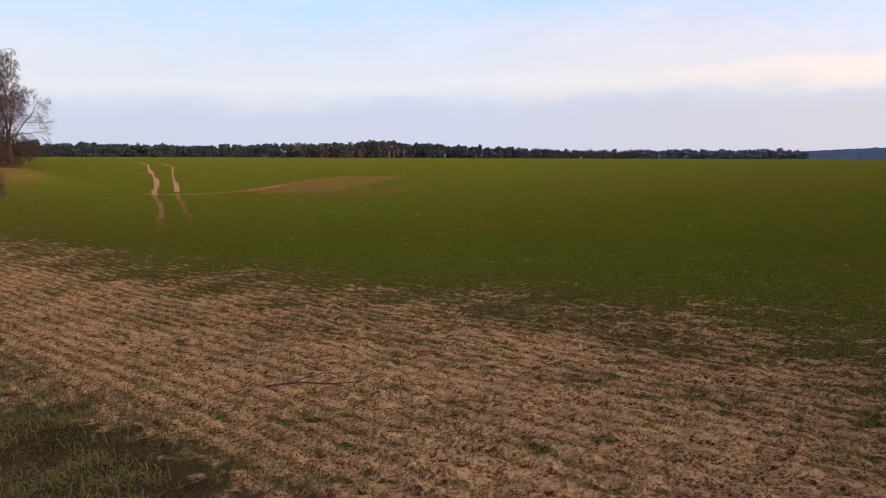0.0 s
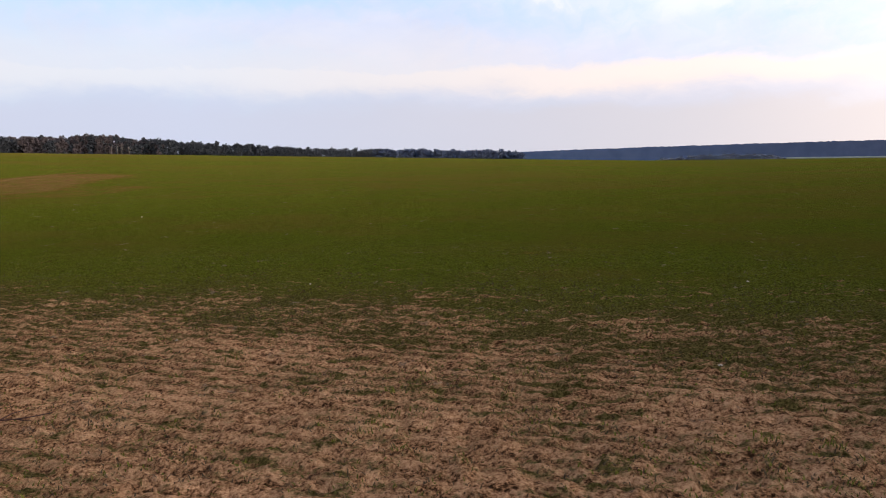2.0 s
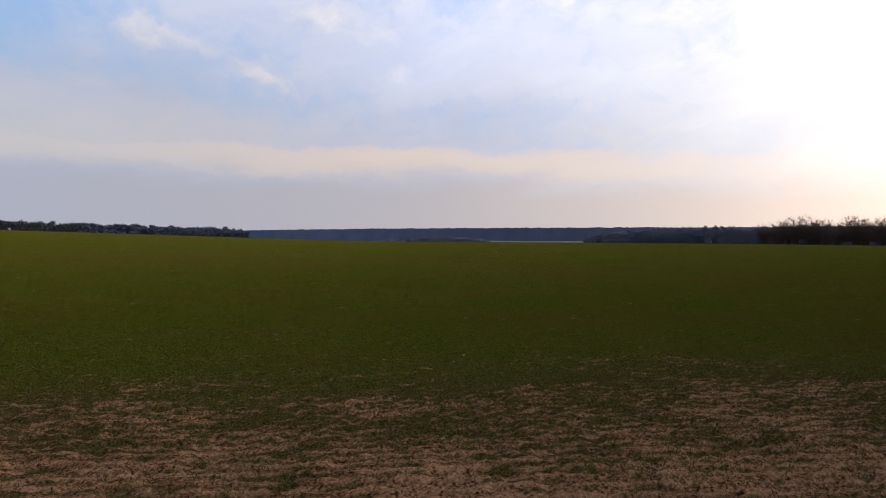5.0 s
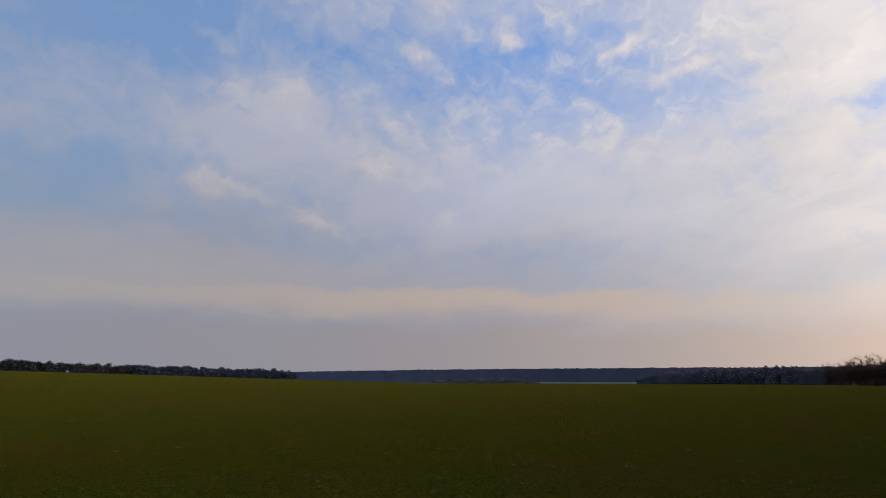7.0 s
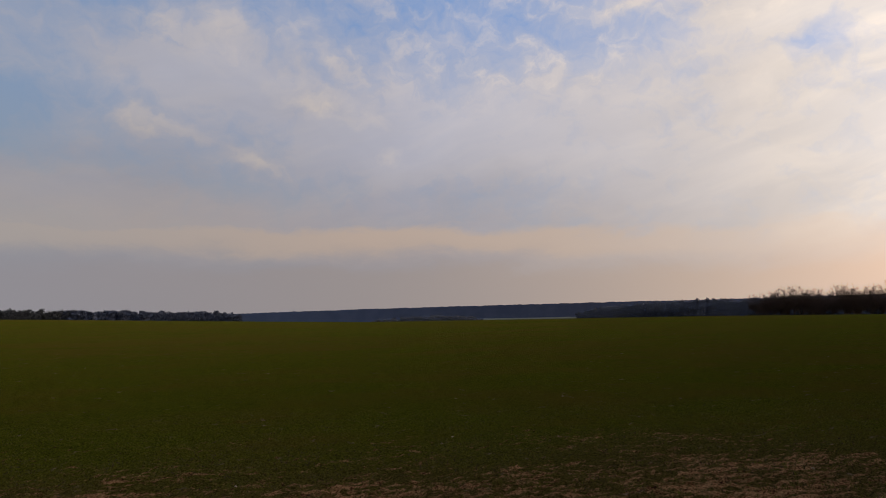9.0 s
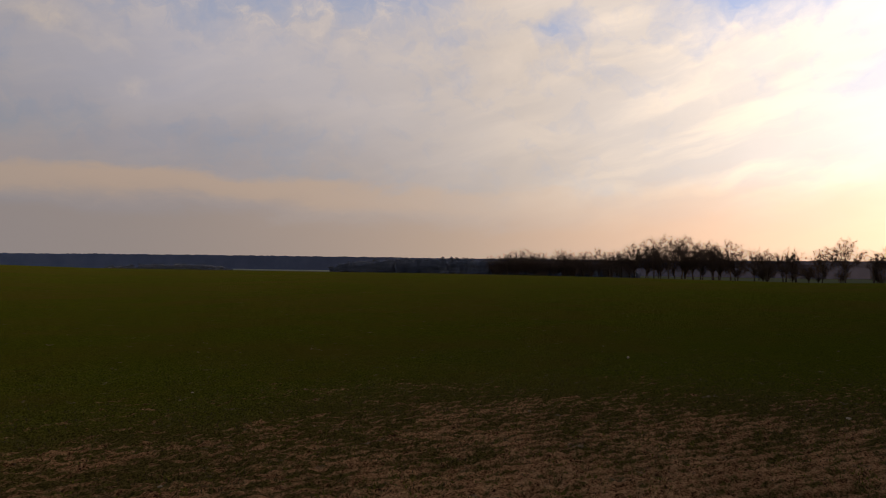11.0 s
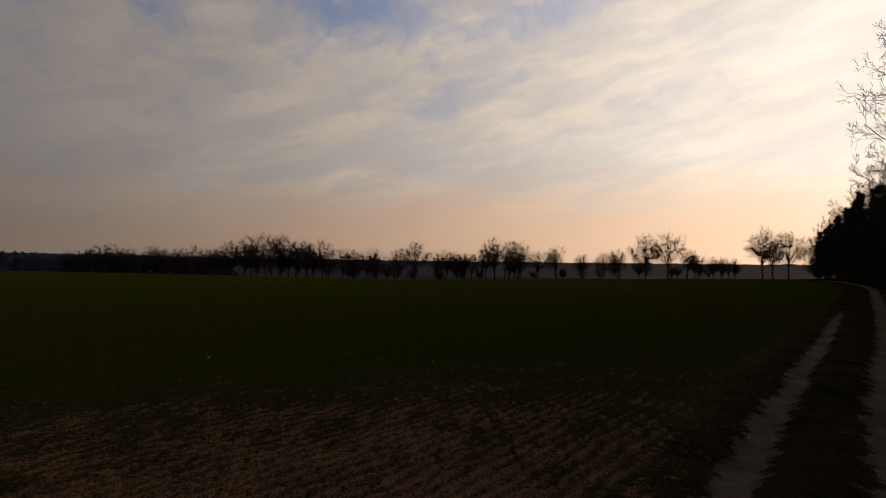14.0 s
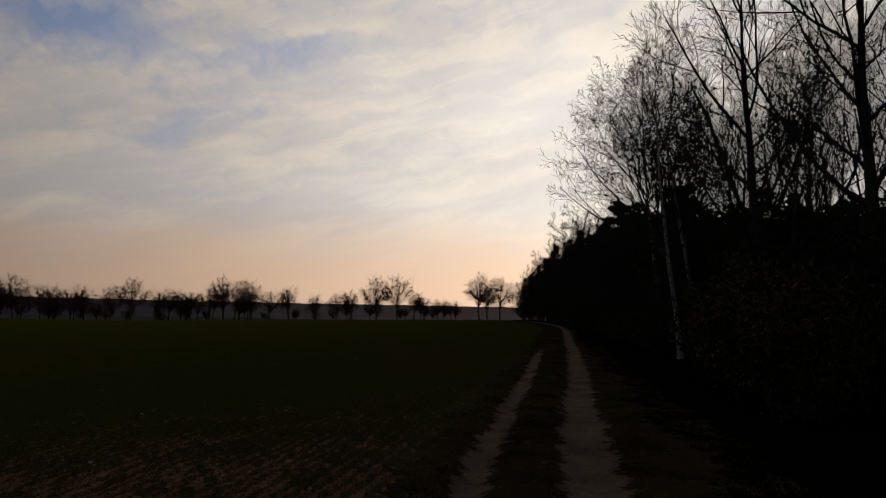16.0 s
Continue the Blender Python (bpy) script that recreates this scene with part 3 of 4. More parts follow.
def grow(rng, start, way, length, radius, plan, trunk, crown, thin, limbs):
    """Limbs, level by level. plan: for each level (segments, wander, lift, children, spread, shorter, from)."""
    start, d = np.asarray(start, float), unit(np.asarray(way, float))
    length, radius = np.asarray(length, float), np.asarray(radius, float)
    for level, (segs, wander, lift, children, spread, shorter, first) in enumerate(plan):
        limbs_here = len(length)
        pts, ways = [start], []
        for _ in range(segs):
            d = unit(d + rng.normal(0, wander, (limbs_here, 3)) + (0, 0, lift))
            ways.append(d)
            pts.append(pts[-1] + d * (length / segs)[:, None])
        pts, ways = np.stack(pts, 1), np.stack(ways, 1)
        tip = 0.12 if level == 0 else 0.35
        radii = radius[:, None] * np.linspace(1, tip, segs + 1)[None]
        radii = np.maximum(radii, thin * (0.75 if level < len(plan) - 1 else 0.4))
        if level == 0:
            radii[:, 0] *= 1.35
        if level == 1 and limbs is not None:
            for k in range(limbs_here):
                limbs.append(Wood())
                limbs[-1].tube(pts[k], radii[k], 6)
        elif level < len(plan) - 1:
            (trunk if level == 0 else crown).tubes(pts, radii, (9, 5, 4, 3, 3, 3)[level])
        else:
            crown.ribbons(pts, radii, rng)
        if level == len(plan) - 1:
            return
        f = first + (1 - first) * (np.arange(children)[None] + rng.uniform(0.1, 0.9, (limbs_here, children))) / children
        at = f * segs
        i = np.minimum(at.astype(int), segs - 1)
        row = np.arange(limbs_here)[:, None]
        p = pts[row, i] + (pts[row, i + 1] - pts[row, i]) * (at - i)[..., None]
        axis = ways[row, i]
        turn = rng.uniform(0, 6.28, (limbs_here, 1)) + np.arange(children)[None] * 2.4 + rng.normal(0, 0.4, (limbs_here, children))
        side = unit(np.cross(axis, np.stack([np.cos(turn), np.sin(turn), 0 * turn + 0.3], -1)))
        angle = (radians(spread) * rng.uniform(0.7, 1.25, (limbs_here, children)))[..., None]
        out = axis * np.cos(angle) + side * np.sin(angle)
        size = length[:, None] * shorter * rng.uniform(0.65, 1.15, (limbs_here, children)) * (1.15 - 0.55 * (f - first) / (1 - first))
        here = radius[:, None] * (1 - (1 - tip) * f)
        thick = np.maximum(thin, np.minimum(here * 0.60, np.maximum(size * 0.013, radius[:, None] * 0.18)))
        start, d, length, radius = p.reshape(-1, 3), out.reshape(-1, 3), size.ravel(), thick.ravel()


def bare_tree(name, seed, tall, girth, plan, bark, twig, stems=1, lean=(0, 0), fork=0.0, label="", category="bare tree", group="", thin=0.004, limbed=False):
    """A leafless tree: an Empty at its foot with trunk and crown."""
    rng = np.random.default_rng(seed)
    trunk, crown, limbs = Wood(), Wood(), [] if limbed else None
    for k in range(stems):
        a = k * 2.1 + rng.uniform(0, 1)
        reach = fork * (0.5 + 0.5 * rng.uniform()) if stems > 1 else 0.0
        foot = (0.25 * math.cos(a) * (stems > 1), 0.25 * math.sin(a) * (stems > 1), -0.15)
        way = (lean[0] + reach * math.cos(a), lean[1] + reach * math.sin(a), 1)
        grow(rng, [foot], [way], [tall * (1 if k == 0 else rng.uniform(0.72, 0.95))], [girth * (1 if k == 0 else 0.8)], plan, trunk, crown, thin, limbs)
    top = max(v[:, 2].max() for v in crown.verts)
    for wood in (trunk, crown, *(limbs or [])):
        wood.verts = [v * (tall / top) for v in wood.verts]
    tree = tagged(new(name), label, category, group)
    part("trunk", trunk.mesh("trunk", bark), tree)
    for limb in limbs or []:
        part("limb", limb.mesh("limb", twig), tree)
    part("crown", crown.mesh("crown", twig), tree)
    return tree


def clumps(rng, centres, sizes, each, leaf, flat=0.6, long=1.0):
    """Many small leaf-like triangles round centres."""
    centres, sizes = np.repeat(centres, each, 0), np.repeat(sizes, each)
    m = len(centres)
    d = rng.normal(0, 1, (m, 3))
    d /= np.linalg.norm(d, axis=1, keepdims=True)
    d *= (rng.uniform(0, 1, m) ** 0.45 * sizes)[:, None]
    d[:, 2] *= flat
    c = centres + d
    a, b = rng.normal(0, 1, (m, 3)), rng.normal(0, 1, (m, 3))
    a /= np.linalg.norm(a, axis=1, keepdims=True)
    b /= np.linalg.norm(b, axis=1, keepdims=True)
    size = (leaf * rng.uniform(0.6, 1.4, m))[:, None]
    v = np.stack([c - a * size * long, c + a * size * long, c + b * size], 1).reshape(-1, 3)
    return v, np.arange(3 * m).reshape(-1, 3)


def leaf_mesh(name, rng, centres, sizes, each, leaf, mat, flat=0.6, long=1.0):
    v, f = clumps(rng, np.asarray(centres, float), np.asarray(sizes, float), each, leaf, flat, long)
    return mesh_of(name, v, f, [mat], False)


def conifer(name, seed, tall, spread, bottom, mat, label, category="pine tree", group="", leaf=0.22, each=55):
    """A pine: straight trunk, limbs in whorls, needle clumps along them."""
    rng = np.random.default_rng(seed)
    wood = Wood()
    lean = rng.normal(0, 0.03, 2)
    top = np.array([lean[0] * tall, lean[1] * tall, tall])
    wood.tube([top * f - (0, 0, 0.2 * (f == 0)) for f in np.linspace(0, 1, 7)], 0.016 * tall * np.linspace(1, 0.15, 7), 7)
    centres, sizes = [], []
    steps = int(tall * 1.5)
    for k in range(steps):
        f = bottom + (0.98 - bottom) * (k + rng.uniform(0, 1)) / steps
        g = (f - bottom) / (1 - bottom)
        reach = spread * (1 - g) ** 0.6 * (0.55 + 0.45 * min(1, g * 4)) * rng.uniform(0.6, 1.2)
        for _ in range(3):
            a = rng.uniform(0, 6.28)
            out = np.array([math.cos(a), math.sin(a), rng.uniform(-0.1, 0.45)])
            tips = [top * f + out * reach * q for q in (0, 0.5, 1)]
            wood.tube(tips, [0.03 * tall * 0.1 + 0.01, 0.02, 0.008], 3)
            for q in (0.45, 0.75, 1.0):
                centres.append(top * f + out * reach * q + rng.normal(0, 0.12, 3))
                sizes.append((0.28 + 0.22 * reach) * rng.uniform(0.6, 1.2))
    tree = tagged(new(name), label, category, group)
    part("trunk", wood.mesh("trunk", BARK), tree)
    part("needles", leaf_mesh("needles", rng, centres, sizes, each, leaf, mat, 0.65), tree)
    return tree


def bush(name, seed, tall, wide, mat, twig, label, category="bush", group="", each=26, leaf=0.07, stems=26):
    rng = np.random.default_rng(seed)
    wood = Wood()
    centres, sizes = [], []
    for k in range(stems):
        a, out = rng.uniform(0, 6.28), rng.uniform(0.1, 1.0)
        end = np.array([math.cos(a) * out * wide, math.sin(a) * out * wide, tall * (1.05 - 0.45 * out**2) * rng.uniform(0.7, 1.05)])
        mid = end * (0.35, 0.35, 0.55) + rng.normal(0, 0.08 * tall, 3)
        wood.tube([(0.1 * end[0], 0.1 * end[1], -0.1), mid, end], [0.022, 0.014, 0.005], 3)
        for _ in range(6):
            f = rng.uniform(0.25, 1)
            p = mid + (end - mid) * f
            q = p + rng.normal(0, 0.22, 3) * tall * 0.6 + (0, 0, 0.1 * tall)
            wood.tube([p, (p + q) / 2 + rng.normal(0, 0.03, 3), q], [0.009, 0.007, 0.003], 3)
            centres.append(q)
            sizes.append(0.22 * tall)
        centres.append(mid)
        sizes.append(0.28 * tall)
    tree = tagged(new(name), label, category, group)
    part("branchwork", wood.mesh("branchwork", twig), tree)
    part("foliage", leaf_mesh("foliage", rng, centres, sizes, each, leaf, mat, 0.8), tree)
    return tree


def place(thing, x, y, size=1.0, turn=0.0, sink=0.0, first=False, stretch=1.0):
    m = pose(x, y, set_down(x, y, sink), 0, 0, turn) @ Matrix.Diagonal((size, size, size * stretch, 1))
    if first:
        thing.matrix_basis = m
        return thing
    made = copy_thing(thing, m)
    made.matrix_basis = m
    return made


def spread_out(kinds, spots):
    """Puts copies of a few kinds at (x, y, size, turn, kind, stretch); the first of each kind is the original."""
    used = set()
    for x, y, size, turn, kind, stretch in spots:
        place(kinds[kind], x, y, size, turn, 0.05, kind not in used, stretch)
        used.add(kind)
    for k in set(range(len(kinds))) - used:
        for o in (*kinds[k].children, kinds[k]):
            bpy.data.objects.remove(o)


# -- the row of bare trees past the brow of the field --
def curve_to(a, b, c, steps):
    """Points along a bend from a to c, drawn towards b."""
    f = np.linspace(0, 1, steps)[:, None]
    return (1 - f) ** 2 * a + 2 * f * (1 - f) * b + f**2 * c


def round_tree(name, seed, tall, stems, wide, bark, twig, label, group):
    """A leafless tree with long clean stems that fan out into a domed crown of twig clusters."""
    rng = np.random.default_rng(seed)
    trunk, crown = Wood(), Wood()
    for k in range(stems):
        turn = rng.uniform(0, 6.28)
        foot = np.array([0.10 * tall * math.cos(turn), 0.10 * tall * math.sin(turn), 0.0]) * (stems > 1)
        heart = foot * 1.6 + (*rng.normal(0, 0.03, 2) * tall, 0.63 * tall * (1 if k == 0 else rng.uniform(0.8, 0.95)))
        fork = foot + (heart - foot) * 0.72
        stem = np.array([foot + (fork - foot) * f + (*rng.normal(0, 0.008, 2) * tall, 0) * np.array(f > 0) for f in np.linspace(0, 1, 6)])
        stem[0, 2] -= 0.2
        trunk.tube(stem, 0.017 * tall * np.array([1.35, 1.0, 0.92, 0.85, 0.75, 0.6]), 7)
        size = np.array([wide, wide, 0.36]) * tall * (1 if stems == 1 else np.array([0.72, 0.72, 0.9]))
        for j in range(44 if stems == 1 else 24):
            way = rng.normal(0, 1, 3)
            way[2] = abs(way[2]) - 0.20
            way /= np.linalg.norm(way)
            end = heart + way * size * rng.uniform(0.66, 0.98)
            start = foot + (fork - foot) * rng.uniform(0.62, 1.0)
            mid = start * 0.45 + end * 0.55 + (0, 0, -0.02 * tall) + rng.normal(0, 0.02, 3) * tall
            limb = curve_to(start, mid, end, 6)
            crown.tube(limb, 0.0062 * tall * np.linspace(1, 0.25, 6), 4)
            for _ in range(7):
                p = limb[rng.integers(3, 6)]
                q = p + (unit(p - heart) * rng.uniform(0.2, 1.0) + rng.normal(0, 0.6, 3)) * 0.075 * tall
                crown.tube([p, (p + q) / 2 + rng.normal(0, 0.006, 3) * tall, q], 0.0026 * tall * np.array([1, 0.8, 0.5]), 3)
                tips = 9
                foots = p + (q - p) * rng.uniform(0.35, 1.0, (tips, 1))
                out = (unit(q - heart) * 0.15 + rng.normal(0, 0.6, (tips, 3))) * 0.042 * tall
                crown.ribbons(np.stack([foots, foots + out * 0.5 + rng.normal(0, 0.004, (tips, 3)) * tall, foots + out], 1),
                              np.tile([0.0025, 0.0021, 0.0009], (tips, 1)) * tall, rng)
    tree = tagged(new(name), label, "bare tree", group)
    part("trunk", trunk.mesh("trunk", bark), tree)
    part("crown", crown.mesh("crown", twig), tree)
    return tree


ROW = [round_tree("field_tree", 40 + k, 10.0, (1, 2, 2, 1, 3, 2)[k], (0.38, 0.30, 0.34, 0.43, 0.30, 0.34)[k], BARK, ROW_TWIG,
                  "leafless round-crowned tree in the row past the field", "row of bare trees") for k in range(6)]


def row_of_trees():
    rng = np.random.default_rng(5)
    # azimuth and elevation of each crown's top, in degrees
    tops = [(-62.4, 1.30), (-63.4, 1.45), (-64.4, 1.55), (-65.2, 1.75), (-66.2, 1.55), (-67.2, 1.35), (-68.3, 1.65), (-69.0, 1.80), (-70.2, 1.65),
            (-71.2, 1.55), (-72.2, 1.55), (-73.2, 1.75), (-74.4, 2.35), (-75.5, 2.55), (-76.6, 2.45), (-77.6, 2.55), (-78.7, 2.65), (-79.9, 2.40),
            (-81.2, 2.15), (-82.9, 1.75), (-84.0, 1.90), (-85.0, 1.95), (-86.0, 1.85), (-87.4, 1.80), (-88.9, 2.35), (-90.3, 1.90), (-91.2, 2.05),
            (-92.5, 1.95), (-93.4, 1.95), (-94.5, 2.45), (-96.0, 2.75), (-97.4, 2.75), (-99.2, 1.75), (-101.0, 2.35), (-103.0, 1.70), (-104.6, 1.75),
            (-106.0, 2.25), (-107.8, 3.00), (-109.6, 3.00), (-110.7, 2.35), (-111.8, 1.90), (-113.2, 1.55), (-114.3, 1.50)]
    spots = []
    for k, (az, el) in enumerate(tops):
        r = np.interp(az, [-115, -100, -88, -75, -62], [225, 232, 238, 262, 330]) + rng.uniform(-5, 5)
        x, y = polar(az, r)
        tall = 1.68 + r * math.tan(radians(el)) - set_down(x, y)
        tall *= 1.10
        spots.append((x, y, tall / 10.0, rng.uniform(0, 360), int(rng.integers(0, 6)), rng.uniform(0.98, 1.06)))
        for _ in range(1 if az > -112 else 0):
            x, y = polar(az + rng.uniform(-0.7, 0.7), r + rng.uniform(3, 10))
            spots.append((x, y, tall / 10.0 * (rng.uniform(0.74, 0.96) if az > -84 else rng.uniform(0.42, 0.80)), rng.uniform(0, 360), int(rng.integers(0, 6)), 1.0))
    spread_out(ROW, spots)


row_of_trees()

LONE = [round_tree("solitary_tree", 61 + k, 9.2, 1, (0.26, 0.33)[k], BARK, ROW_TWIG, "slender leafless tree standing alone past the field",
                   "solitary trees by the wood") for k in range(2)]
spread_out(LONE, [(*polar(-116.4, 205), 1.48, 20, 0, 1.05), (*polar(-117.1, 209), 1.35, 20, 0, 1.0), (*polar(-118.2, 206), 1.52, 130, 1, 1.0),
                  (*polar(-113.6, 230), 0.85, 70, 0, 1.0), (*polar(-112.6, 240), 0.75, 170, 1, 1.0)])


# -- belts of wood further off, haze put into their colours --
def belt(name, seed, spots, mat, label, each=70, kind="stuff", tip=0.9, leaf=0.0018):
    """A far wood as one mesh: for each (azimuth, distance, height, width) a trunk and a crown of clumps."""
    rng = np.random.default_rng(seed)
    centres, sizes, leaf_sizes = [], [], []
    trunks = Wood()
    for az, r, tall, wide in spots:
        x, y = polar(az, r)
        z = set_down(x, y)
        trunks.tube([(x, y, z - 0.3), (x, y, z + tall * 0.8)], [0.02 * tall, 0.008 * tall], 4)
        for _ in range(9):
            f = rng.uniform(0.0, 1.0)
            a, out = rng.uniform(0, 6.28), wide * 0.8 * math.sqrt(max(0.05, 1 - (f - 0.5) ** 2 * 3)) * rng.uniform(0, 1)
            centres.append((x + math.cos(a) * out, y + math.sin(a) * out, z + tall * f * tip))
            sizes.append(wide * 0.55)
    ob = new(name, leaf_mesh(name, rng, centres, sizes, each // 9 + 1, leaf * np.median([s[1] for s in spots]) + 0.2, mat, 0.75))
    part("trunks", trunks.mesh("trunks", mat), ob)
    return tagged(ob, label, "woodland", kind=kind)


def far_woods():
    rng = np.random.default_rng(9)
    spots = []
    # tops of the pine wood, by azimuth
    for az in np.arange(50, -21, -0.10):
        r = np.interp(az, [-20, -3, 13, 36, 50], [820, 520, 400, 330, 300]) * rng.uniform(1.0, 1.12)
        el = np.interp(az, [-21, -19, -12, -3.2, 1, 6.9, 11, 13.2, 15, 20, 28.7, 36.3, 50], [0.85, 0.92, 1.12, 1.42, 1.75, 2.1, 2.5, 2.6, 2.55, 2.45, 2.42, 2.62, 2.7])
        x, y = polar(az, r)
        tall = 1.68 + r * math.tan(radians(el + 0.03 + rng.normal(0, 0.05) - 0.12 * (rng.uniform() < 0.3))) - set_down(x, y)
        spots.append((az + rng.uniform(-0.08, 0.08), r, tall, 0.0075 * r * rng.uniform(0.6, 1.3)))
    spots.append((-3.2, 520, 1.68 + 520 * math.tan(radians(1.52)) - set_down(*polar(-3.2, 520)), 2.2))
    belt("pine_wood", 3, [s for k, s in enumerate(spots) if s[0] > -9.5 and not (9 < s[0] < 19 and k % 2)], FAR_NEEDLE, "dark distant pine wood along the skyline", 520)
    belt("hazy_pine_wood", 7, [s for s in spots if s[0] < -8.5], HAZED_NEEDLE, "far pine wood on the skyline, bluish haze put into its colour", 520)
    belt("bare_wood", 4, [s for k, s in enumerate(spots) if 8 < s[0] < 19 and k % 2], FAR_BARE, "grey-brown leafless wood on the skyline", 520)
    # grey belts to the right of the blue ridge
    spots = []
    for az in np.arange(-49, -74, -0.16):
        r = np.interp(az, [-74, -67, -60, -49], [400, 430, 560, 800]) * rng.uniform(1, 1.1)
        el = np.interp(az, [-74, -71, -67, -60, -54, -51, -49], [0.05, 0.6, 1.15, 1.12, 1.0, 0.75, 0.3]) + rng.normal(0, 0.07)
        tall = 1.68 + r * math.tan(radians(el)) - set_down(*polar(az, r))
        spots.append((az, r, tall, 0.006 * r))
    for az in np.arange(-32, -41, -0.25):
        r = 1150 * rng.uniform(1, 1.05)
        el = 0.30 * math.sin((az + 41) / 9 * math.pi) + rng.normal(0, 0.03)
        spots.append((az, r, max(4, 1.68 + r * math.tan(radians(el)) - set_down(*polar(az, r))), 0.006 * r))
    belt("hazy_wood", 6, spots, HAZY, "leafless wood beyond the crop, haze put into its grey colour", 360, leaf=0.0026)


far_woods()


def pale_trunks():
    rng = np.random.default_rng(14)
    for az in (10.2, 10.7, 11.05, 11.5, 27.6, 28.3):
        x, y = polar(az, np.interp(az, [-20, -3, 13, 36, 50], [820, 520, 400, 330, 300]) * 0.985)
        z = set_down(x, y)
        tall = (9.0 if az < 20 else 6.0) * rng.uniform(0.85, 1.1) + 1.68 + math.hypot(x, y) * math.tan(radians(0.9)) - z - 3
        wood = Wood()
        wood.tube([(0, 0, -0.2), (rng.normal(0, 0.2), 0, tall * 0.5), (rng.normal(0, 0.5), 0, tall)], [0.16, 0.13, 0.05], 6)
        for k in range(7):
            a, f = rng.uniform(0, 6.28), rng.uniform(0.4, 0.95)
            wood.tube([(0, 0, tall * f), (math.cos(a) * 0.9, math.sin(a) * 0.9, tall * f + 1.6)], [0.06, 0.02], 3)
        tree = tagged(new("pale_birch"), "pale-stemmed birch before the distant wood", "birch tree", "pale birches on the skyline")
        tree.matrix_basis = pose(x, y, z)
        part("trunk", wood.mesh("trunk", PALE_TRUNK), tree)


pale_trunks()


def far_ridge():
    """Wooded ridge on the horizon, with the air's blue haze painted on."""
    az = np.concatenate([np.arange(6, -122, -0.04)])
    r = 2500.0
    el = np.interp(az, [-122, -112, -104, -80, -59, -50, -38, -30, -26, -19, -12, 6], [1.1, 1.12, 1.13, 1.1, 1.10, 1.12, 1.06, 0.97, 0.9, 0.76, 0.6, 0.4])
    el = el + 0.05 * fbm(az * 1.4, az * 0 + 3.3, 3, 71) + 0.05 * fbm(az * 6.5, az * 0 + 1.3, 2, 73)
    a = np.radians(az)
    m = len(az)
    layers = []
    for far, drop in ((1.0, -60.0), (1.0, None), (1.03, None), (1.10, -60.0)):
        x, y = -np.sin(a) * r * far, np.cos(a) * r * far
        z = np.full(m, drop) if drop is not None else 1.68 + r * np.tan(np.radians(el)) - (far - 1) * 40
        layers.append(np.stack([x, y, z], -1))
    i = np.arange(3)[:, None] * m
    j = np.arange(m - 1)[None]
    faces = np.stack([i + j, i + j + 1, i + m + j + 1, i + m + j], -1).reshape(-1, 4)
    tagged(new("backdrop", mesh_of("backdrop", np.concatenate(layers), faces[:, ::-1], [RIDGE], False)), "wooded ridge on the horizon, blue haze put into its colour", "ridge", kind="structure")


far_ridge()


def far_field():
    """Stubble field below the ridge, with haze painted into its pale colour."""
    az = np.arange(-35.5, -62, -0.25)
    a = np.radians(az)
    layers = []
    for r, el in ((1500.0, -0.6), (1500.0, -0.12), (1900.0, 0.02), (1900.0, -0.6)):
        lift = el + (0.05 * np.sin((az + 35.5) / 26.5 * math.pi) if el > -0.5 else 0)
        layers.append(np.stack([-np.sin(a) * r, np.cos(a) * r, 1.68 + r * np.tan(np.radians(lift + 0 * az))], -1))
    m = len(az)
    i = np.arange(3)[:, None] * m
    j = np.arange(m - 1)[None]
    faces = np.stack([i + j, i + j + 1, i + m + j + 1, i + m + j], -1).reshape(-1, 4)
    tagged(new("backdrop_field", mesh_of("backdrop_field", np.concatenate(layers), faces[:, ::-1], [HAZED_FIELD])), "field below the ridge, haze put into its pale colour", "field", kind="structure")


far_field()


# ---- the wood beside the track ----
def beside(s, n):
    """World place for metres along the track and from it into the field."""
    n = n + wood_bend(s)
    return U[0] * s + N[0] * n, U[1] * s + N[1] * n


BIG_PLAN = [(8, 0.03, 0.02, 20, 46, 0.48, 0.16), (7, 0.08, 0.06, 8, 38, 0.50, 0.15), (5, 0.11, 0.04, 6, 40, 0.50, 0.12), (3, 0.12, 0.03, 5, 44, 0.60, 0.12), (2, 0.12, 0.03, 0, 0, 0, 0)]
WIDE_PLAN = [(8, 0.03, 0.02, 22, 50, 0.46, 0.34), (7, 0.09, 0.06, 8, 40, 0.48, 0.15)] + BIG_PLAN[2:]
SLIM_PLAN = [(8, 0.025, 0.02, 11, 34, 0.34, 0.45), (6, 0.06, 0.07, 5, 32, 0.52, 0.2), (3, 0.08, 0.05, 5, 32, 0.55, 0.15), (2, 0.09, 0.03, 4, 34, 0.6, 0.15), (2, 0.09, 0.03, 0, 0, 0, 0)]
SHRUB_PLAN = [(6, 0.06, 0.02, 12, 38, 0.55, 0.10), (5, 0.10, 0.05, 7, 38, 0.50, 0.15), (3, 0.11, 0.03, 5, 32, 0.52, 0.15), (2, 0.10, 0.03, 6, 34, 0.6, 0.15), (2, 0.09, 0.03, 0, 0, 0, 0)]


